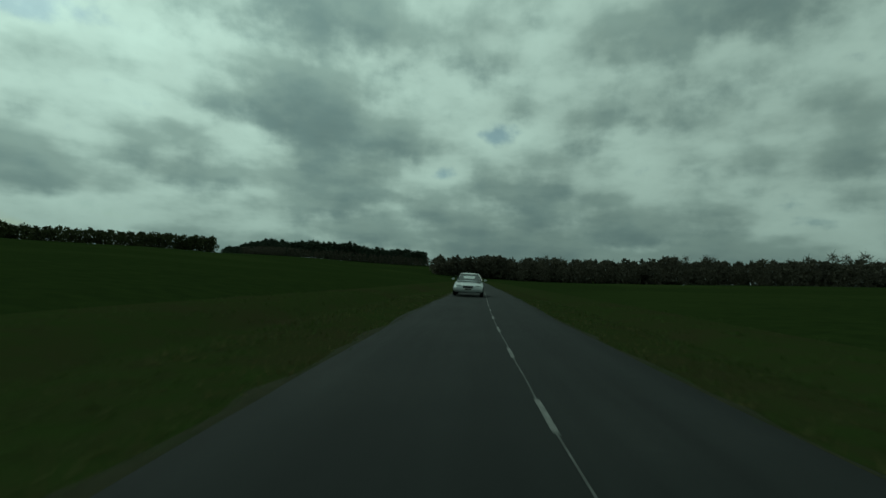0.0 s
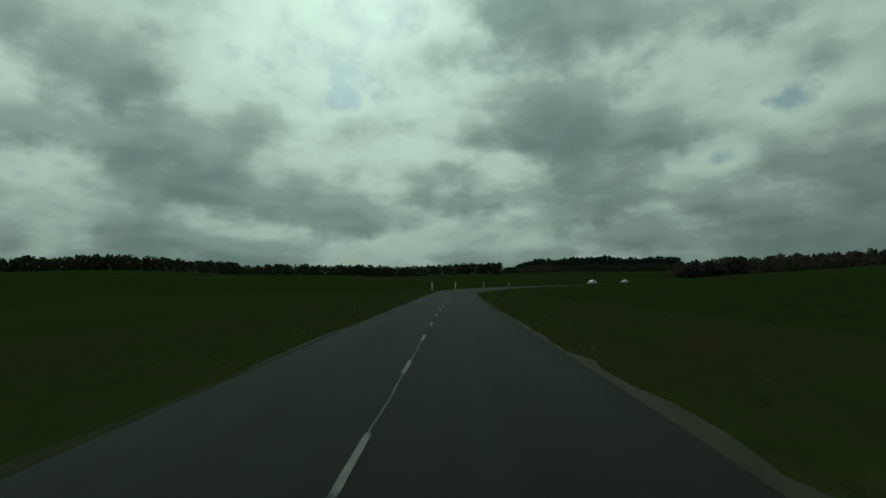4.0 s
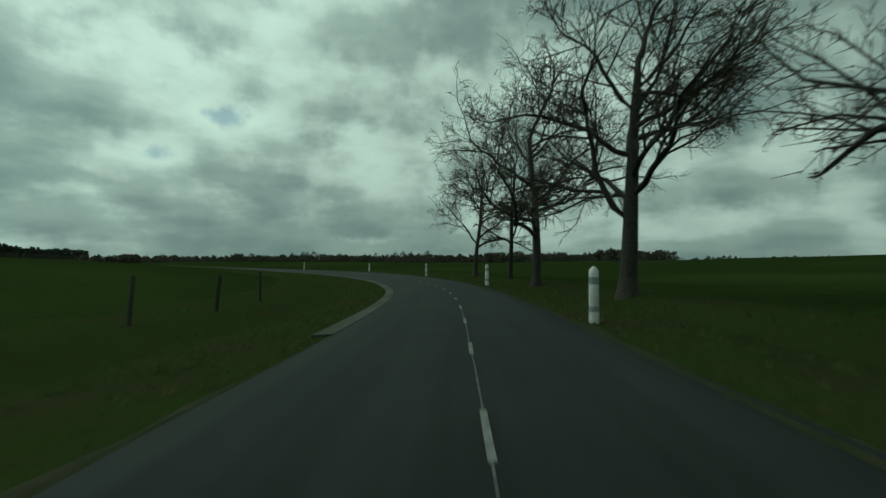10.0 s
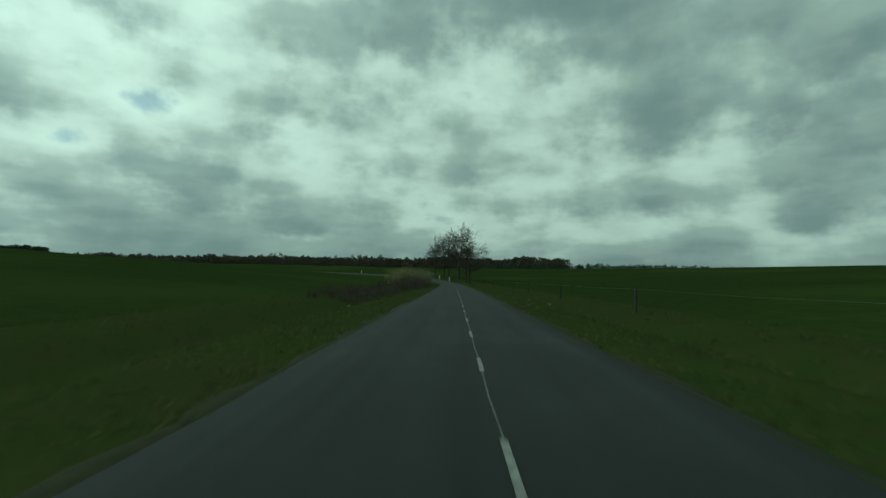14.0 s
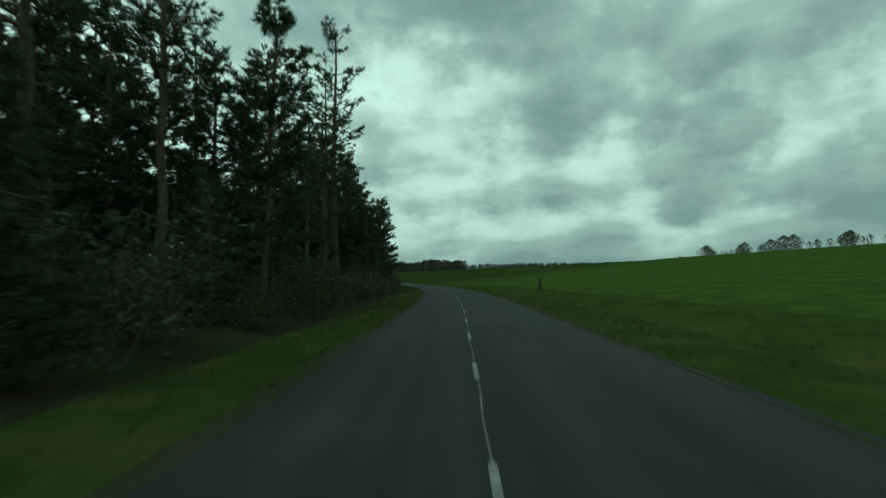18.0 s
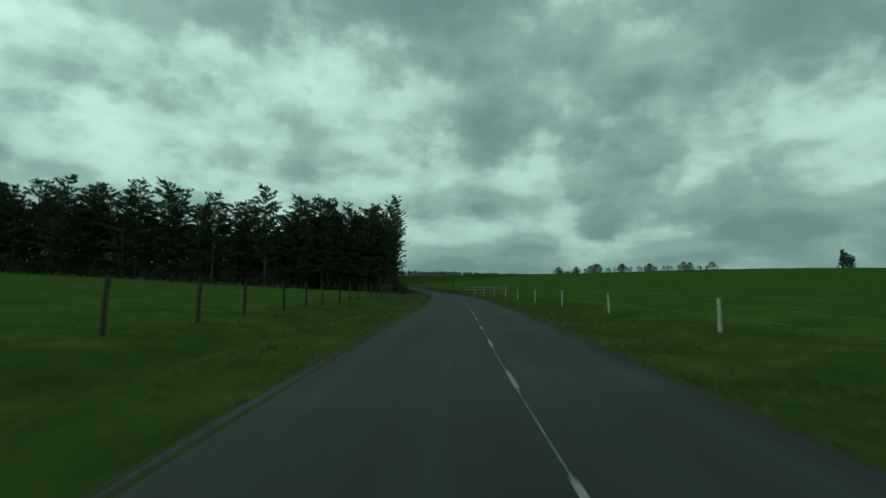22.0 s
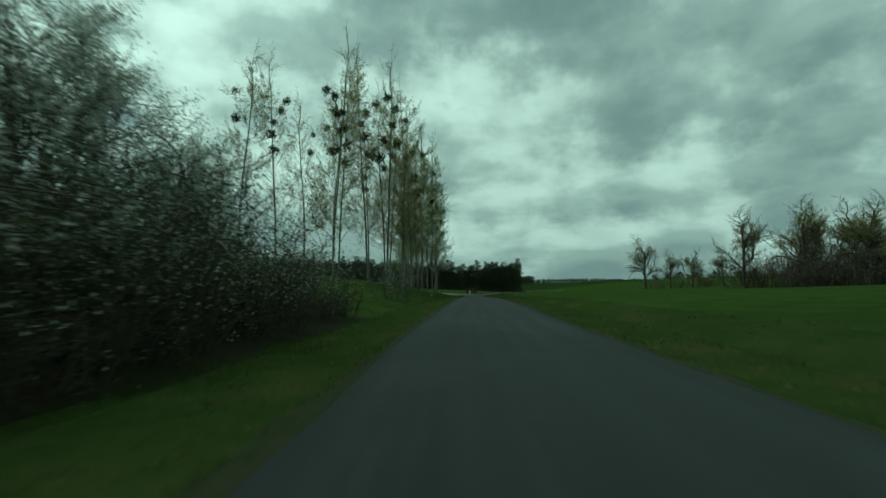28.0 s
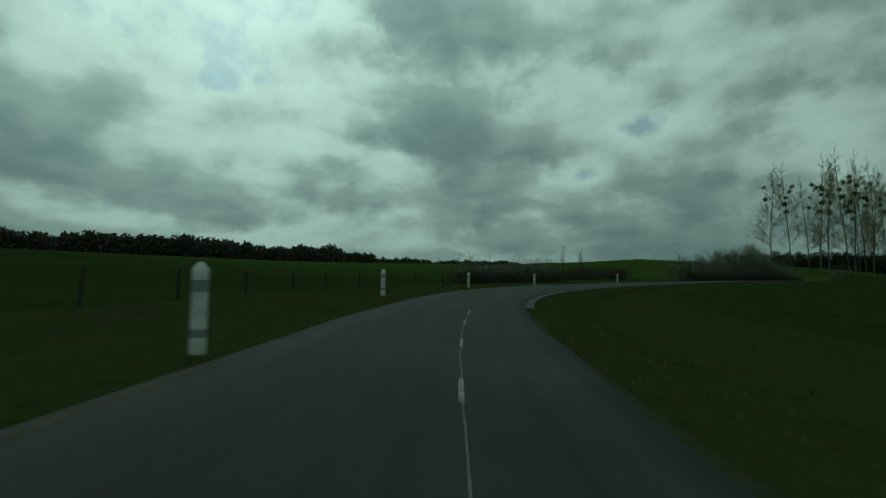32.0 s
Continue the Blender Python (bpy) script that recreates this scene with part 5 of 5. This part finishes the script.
def sedan():
    """A silver saloon, its nose towards -y."""
    top = new("saloon_car")
    body = [(-2.30, 0.66, 0.30, 0.56), (-2.24, 0.80, 0.24, 0.64), (-2.05, 0.87, 0.21, 0.71), (-1.6, 0.895, 0.20, 0.79), (-1.0, 0.905, 0.20, 0.86), (-0.55, 0.91, 0.20, 0.93),
            (0.6, 0.91, 0.20, 0.95), (1.5, 0.905, 0.20, 0.97), (2.0, 0.88, 0.21, 0.96), (2.25, 0.80, 0.26, 0.90), (2.34, 0.66, 0.34, 0.80)]
    v, f = loft([rounded(w, a, b, y) for y, w, a, b in body])
    piece("body", mesh_of("body", v, f, CAR_PAINT, smooth=True), top)
    cabin = [(0.80, -1.06, 1.85, 0.88), (0.775, -0.94, 1.75, 0.96), (0.68, -0.52, 1.42, 1.20), (0.585, -0.16, 1.10, 1.355), (0.50, 0.02, 0.95, 1.395), (0.28, 0.2, 0.8, 1.415)]
    v, f = loft([flat_ring(x, a, b, z) for x, a, b, z in cabin])
    roof = piece("roof", mesh_of("roof", v, f, CAR_PAINT, smooth=True), top)

    def pane(name, pts, mat, label=""):
        c = sum(pts, Vector()) / len(pts)
        nrm = (pts[1] - pts[0]).cross(pts[2] - pts[1]).normalized()
        vv = [p + nrm * 0.012 for p in pts] + [p - nrm * 0.02 for p in pts]
        k = len(pts)
        ff = [tuple(range(k))] + [(i, (i + 1) % k, k + (i + 1) % k, k + i)[::-1] for i in range(k)]
        return piece(name, mesh_of(name, vv, ff, mat), top, label)

    V = Vector
    pane("windscreen", [V((-0.69, -0.93, 0.955)), V((0.69, -0.93, 0.955)), V((0.525, -0.215, 1.345)), V((-0.525, -0.215, 1.345))], CAR_GLASS, "dark sloping windscreen")
    pane("rear_window", [V((0.66, 1.72, 0.99)), V((-0.66, 1.72, 0.99)), V((-0.54, 1.15, 1.35)), V((0.54, 1.15, 1.35))], CAR_GLASS)
    for sx in (1, -1):
        for a, b, c, d in ((-0.72, 0.32, 0.30, -0.17), (0.38, 1.45, 1.02, 0.36)):
            pts = [V((sx * 0.782, a, 0.985)), V((sx * 0.782, b, 0.985)), V((sx * 0.605, c, 1.335)), V((sx * 0.605, d, 1.335))]
            pane("side_window", pts if sx > 0 else pts[::-1], CAR_GLASS)
    bm = bmesh.new()
    box(bm, (0.62, 0.05, 0.17), pose(0, -2.285, 0.555), 0.03)
    grille = part("grille", bm, CAR_DARK, top, "dark grille with a bright rim")
    for k in range(4):
        bm = bmesh.new()
        box(bm, (0.58, 0.02, 0.008), pose(0, -2.315, 0.50 + k * 0.037))
        part("grille_bar", bm, RIM, grille)
    for sx in (1, -1):
        bm = bmesh.new()
        box(bm, (0.36, 0.10, 0.15), pose(sx * 0.56, -2.20, 0.60, 0, 0, sx * 18), 0.04)
        part("headlight", bm, LAMP_GLASS, top, "clear glass headlight")
        bm = bmesh.new()
        box(bm, (0.26, 0.06, 0.09), pose(sx * 0.55, -2.235, 0.33, 0, 0, sx * 14), 0.02)
        part("fog_light", bm, CAR_DARK, top)
        bm = bmesh.new()
        box(bm, (0.20, 0.12, 0.13), pose(sx * 0.99, -0.60, 1.0), 0.04)
        part("wing_mirror", bm, CAR_PAINT, top)
        for y in (-1.42, 1.38):
            wheel = piece("wheel", mesh_of("wheel", *loft([[V((sx * x, y + r * math.cos(a), 0.315 + r * math.sin(a))) for a in np.linspace(0, 2 * math.pi, 24, endpoint=False)]
                                                        for x, r in ((0.70, 0.27), (0.71, 0.31), (0.90, 0.31), (0.915, 0.27), (0.90, 0.22))]), TYRE, smooth=True), top)
            piece("rim", mesh_of("rim", *loft([[V((sx * x, y + r * math.cos(a), 0.315 + r * math.sin(a))) for a in np.linspace(0, 2 * math.pi, 20, endpoint=False)]
                                              for x, r in ((0.86, 0.22), (0.912, 0.21), (0.905, 0.09), (0.917, 0.05))]), RIM, smooth=True), wheel)
    bm = bmesh.new()
    box(bm, (1.30, 0.06, 0.10), pose(0, -2.255, 0.325), 0.02)
    part("air_intake", bm, CAR_DARK, top, "dark lower air intake")
    bm = bmesh.new()
    box(bm, (0.52, 0.02, 0.11), pose(0, -2.325, 0.425))
    plate = part("number_plate", bm, PLATE, top, "white plate with a plain dark bar")
    bm = bmesh.new()
    box(bm, (0.40, 0.006, 0.055), pose(0, -2.337, 0.425))
    part("plate_bar", bm, CAR_DARK, plate)
    for sx in (1, -1):
        bm = bmesh.new()
        box(bm, (0.30, 0.08, 0.16), pose(sx * 0.62, 2.24, 0.72, 0, 0, -sx * 14), 0.03)
        part("tail_light", bm, CAR_DARK, top)
    return tagged(top, "silver saloon car with a dark grille on the road", "car")


car = sedan()
x_, y_ = spot(-29.5, -0.9)
car.matrix_basis = Matrix.Translation((x_, y_, road_z(-29.5, -0.9))) @ Matrix.Rotation(heading(-29.5), 4, "Z")

x_, y_ = spot(-66, -0.9)
copy_thing(car, Matrix.Translation((x_, y_, road_z(-66, -0.9))) @ Matrix.Rotation(heading(-66), 4, "Z"))


# ---------------------------------------------------------------- small roadside things
def timber(name, size, mat, parent, m, bevel=0.012):
    bm = bmesh.new()
    box(bm, size, m, bevel)
    return part(name, bm, mat, parent)


# white stone bollard by the farm track
top = tagged(new("stone_bollard"), "white painted stone bollard with a rounded head beside the pasture", "bollard")
prof = [(-0.3, 0.15), (0.95, 0.135), (1.08, 0.125), (1.17, 0.09), (1.21, 0.0)]
v, f = loft([[Vector((r * math.cos(a), r * math.sin(a), z)) for a in np.linspace(0, 2 * math.pi, 16, endpoint=False)] for z, r in prof], False)
piece("shaft", mesh_of("shaft", v, f, POST_WHITE, smooth=True), top)
bm = bmesh.new()
box(bm, (0.16, 0.02, 0.2), pose(0, -0.135, 0.72), 0.01)
part("plaque", bm, POST_BAND, top, "small grey plaque")
top.matrix_basis = stand(686.6, -5.0)

# broken rail end on the far verge
top = tagged(new("fence_end"), "dark fence end post with a fallen leaning rail", "fence")
timber("post", (0.16, 0.16, 1.25), FENCE_WOOD, top, pose(0, 0, 0.42, 2, 3))
timber("rail", (0.12, 0.09, 1.25), FENCE_WOOD, top, pose(-0.50, 0, 0.32, 0, 48))
timber("post", (0.11, 0.11, 0.8), FENCE_WOOD, top, pose(0.16, 0.12, 0.25, -4, 2))
top.matrix_basis = stand(694.6, 5.0)

# dark stub posts
for s, lat, h in ((487.6, 7.4, 1.0),):
    top = tagged(new("stub_post"), "thick dark wooden post at the field's edge", "post")
    so = Soup()
    so.tube([Vector((0, 0, -0.3)), Vector((0.01, 0, h * 0.5)), Vector((0.05, 0.02, h))], [0.13, 0.125, 0.11], 9, True)
    piece("shaft", so.mesh("shaft", FENCE_WOOD), top)
    top.matrix_basis = stand(s, lat)

# wooden rails by the young tree
top = tagged(new("field_gate"), "pale weathered rail fence at a field entrance", "gate")
for k in range(5):
    timber("post", (0.12, 0.12, 1.35), FENCE_WOOD, top, pose(k * 2.6, k * 0.6, 0.5 + k * 0.05, 2 - k, k - 2))
for k in range(4):
    for z in (0.55, 0.98):
        timber("rail", (2.62, 0.05, 0.10), FENCE_PALE, top, pose(k * 2.6 + 1.3, k * 0.6 + 0.22, z + k * 0.06, 0, -1.2, 13))
top.matrix_basis = stand(549, 8.0)


# a cut birch log and sawn ends at the wood's edge
for s, lat, turn, length, r in ((533.6, -5.5, 0.9, 1.1, 0.10), (529.8, -5.0, 0.3, 0.45, 0.07), (529.0, -4.8, 1.9, 0.4, 0.06), (527.5, -4.6, 1.0, 0.35, 0.06)):
    top = tagged(new("cut_log"), "pale cut birch log lying on the verge", "log")
    so = Soup()
    so.tube([Vector((-length / 2, 0, r)), Vector((0, 0.02, r)), Vector((length / 2, 0, r * 1.1))], [r, r * 1.05, r * 0.95], 10, True)
    piece("stem", so.mesh("stem", STONE), top)
    top.matrix_basis = stand(s, lat, turn)


# pale stones and scraps in the verge grass
for s, lat, size in ((303.5, 4.1, 0.10), (376, -6.8, 0.09), (381, 4.6, 0.10), (383.5, 5.4, 0.10), (389, -5.2, 0.09), (497, -4.6, 0.10), (571, 5.6, 0.10), (727, 5.3, 0.10), (722, 3.6, 0.09), (838, -6.4, 0.12), (841, -5.2, 0.09), (884, -6.8, 0.12)):
    bm = bmesh.new()
    bmesh.ops.create_icosphere(bm, subdivisions=2, radius=size)
    for v in bm.verts:
        v.co += v.normal * size * 0.35 * noise.noise(v.co * 9 + Vector((s, lat, 0)))
        v.co.z = v.co.z * 0.6 + size * 0.35
    top = part("stone", bm, STONE, None)
    top.matrix_basis = stand(s, lat, s)
    tagged(top, "pale rounded stone lying in the verge grass", "stone")


# grass along the road
def grass_strip(name, seed, s0, s1, count, low, high, mat, tall, label):
    rng = np.random.default_rng(seed)
    s = rng.uniform(s0, s1, count)
    lat = (low + (high - low) * rng.random(count) ** 1.4) * rng.choice((-1, 1), count)
    keep = ~((lat < 0) & (s > 681) & (s < 714)) & ~((lat < -4.4) & (((s > 430) & (s < 566)) | ((s > 312) & (s < 364)) | ((lat < -5.3) & (s > 799) & (s < 831)))) & ~((np.abs(lat) < 2.55) & (((lat < 0) & (s > 213) & (s < 295)) | ((lat > 0) & (s > 837) & (s < 900))))
    s, lat = s[keep], lat[keep]
    count = len(s)
    px = np.interp(s, STATION, LINE[:, 0]) + np.interp(s, STATION, ACROSS[:, 0]) * lat
    py = np.interp(s, STATION, LINE[:, 1]) + np.interp(s, STATION, ACROSS[:, 1]) * lat
    pz = land(px, py, s, lat, np.abs(lat)) - 0.02
    k = 5
    a = rng.uniform(0, 6.283, (count, k))
    h = rng.uniform(0.4, 1.0, (count, k)) * tall
    w = rng.uniform(0.005, 0.013, (count, k))
    out = rng.uniform(0.3, 1.1, (count, k)) * h
    root = np.stack([px, py, pz], 1)[:, None, :] + rng.normal(0, 0.05, (count, k, 3)) * (2, 2, 0)
    sx = np.stack([-np.sin(a) * w, np.cos(a) * w, 0 * a], -1)
    tip = root + np.stack([np.cos(a) * out, np.sin(a) * out, h], -1)
    v = np.stack([root - sx, root + sx, tip], 2).reshape(-1, 3)
    f = np.arange(len(v)).reshape(-1, 3)
    return tagged(new(name, mesh_of(name, v, f.tolist(), mat)), label, "grass", kind="stuff")


grass_strip("verge_grass", 5, -30, 925, 60000, HALF - 0.02, 5.0, GRASS, 0.10, "short green grass on the road's verges")
grass_strip("tall_grass", 6, -30, 925, 30000, 3.2, 9.0, GRASS, 0.20, "longer tufts of grass along the ditches")
grass_strip("dry_grass", 7, -30, 925, 16000, HALF + 0.1, 4.2, STRAW, 0.13, "yellowed dry grass along the road's edge")
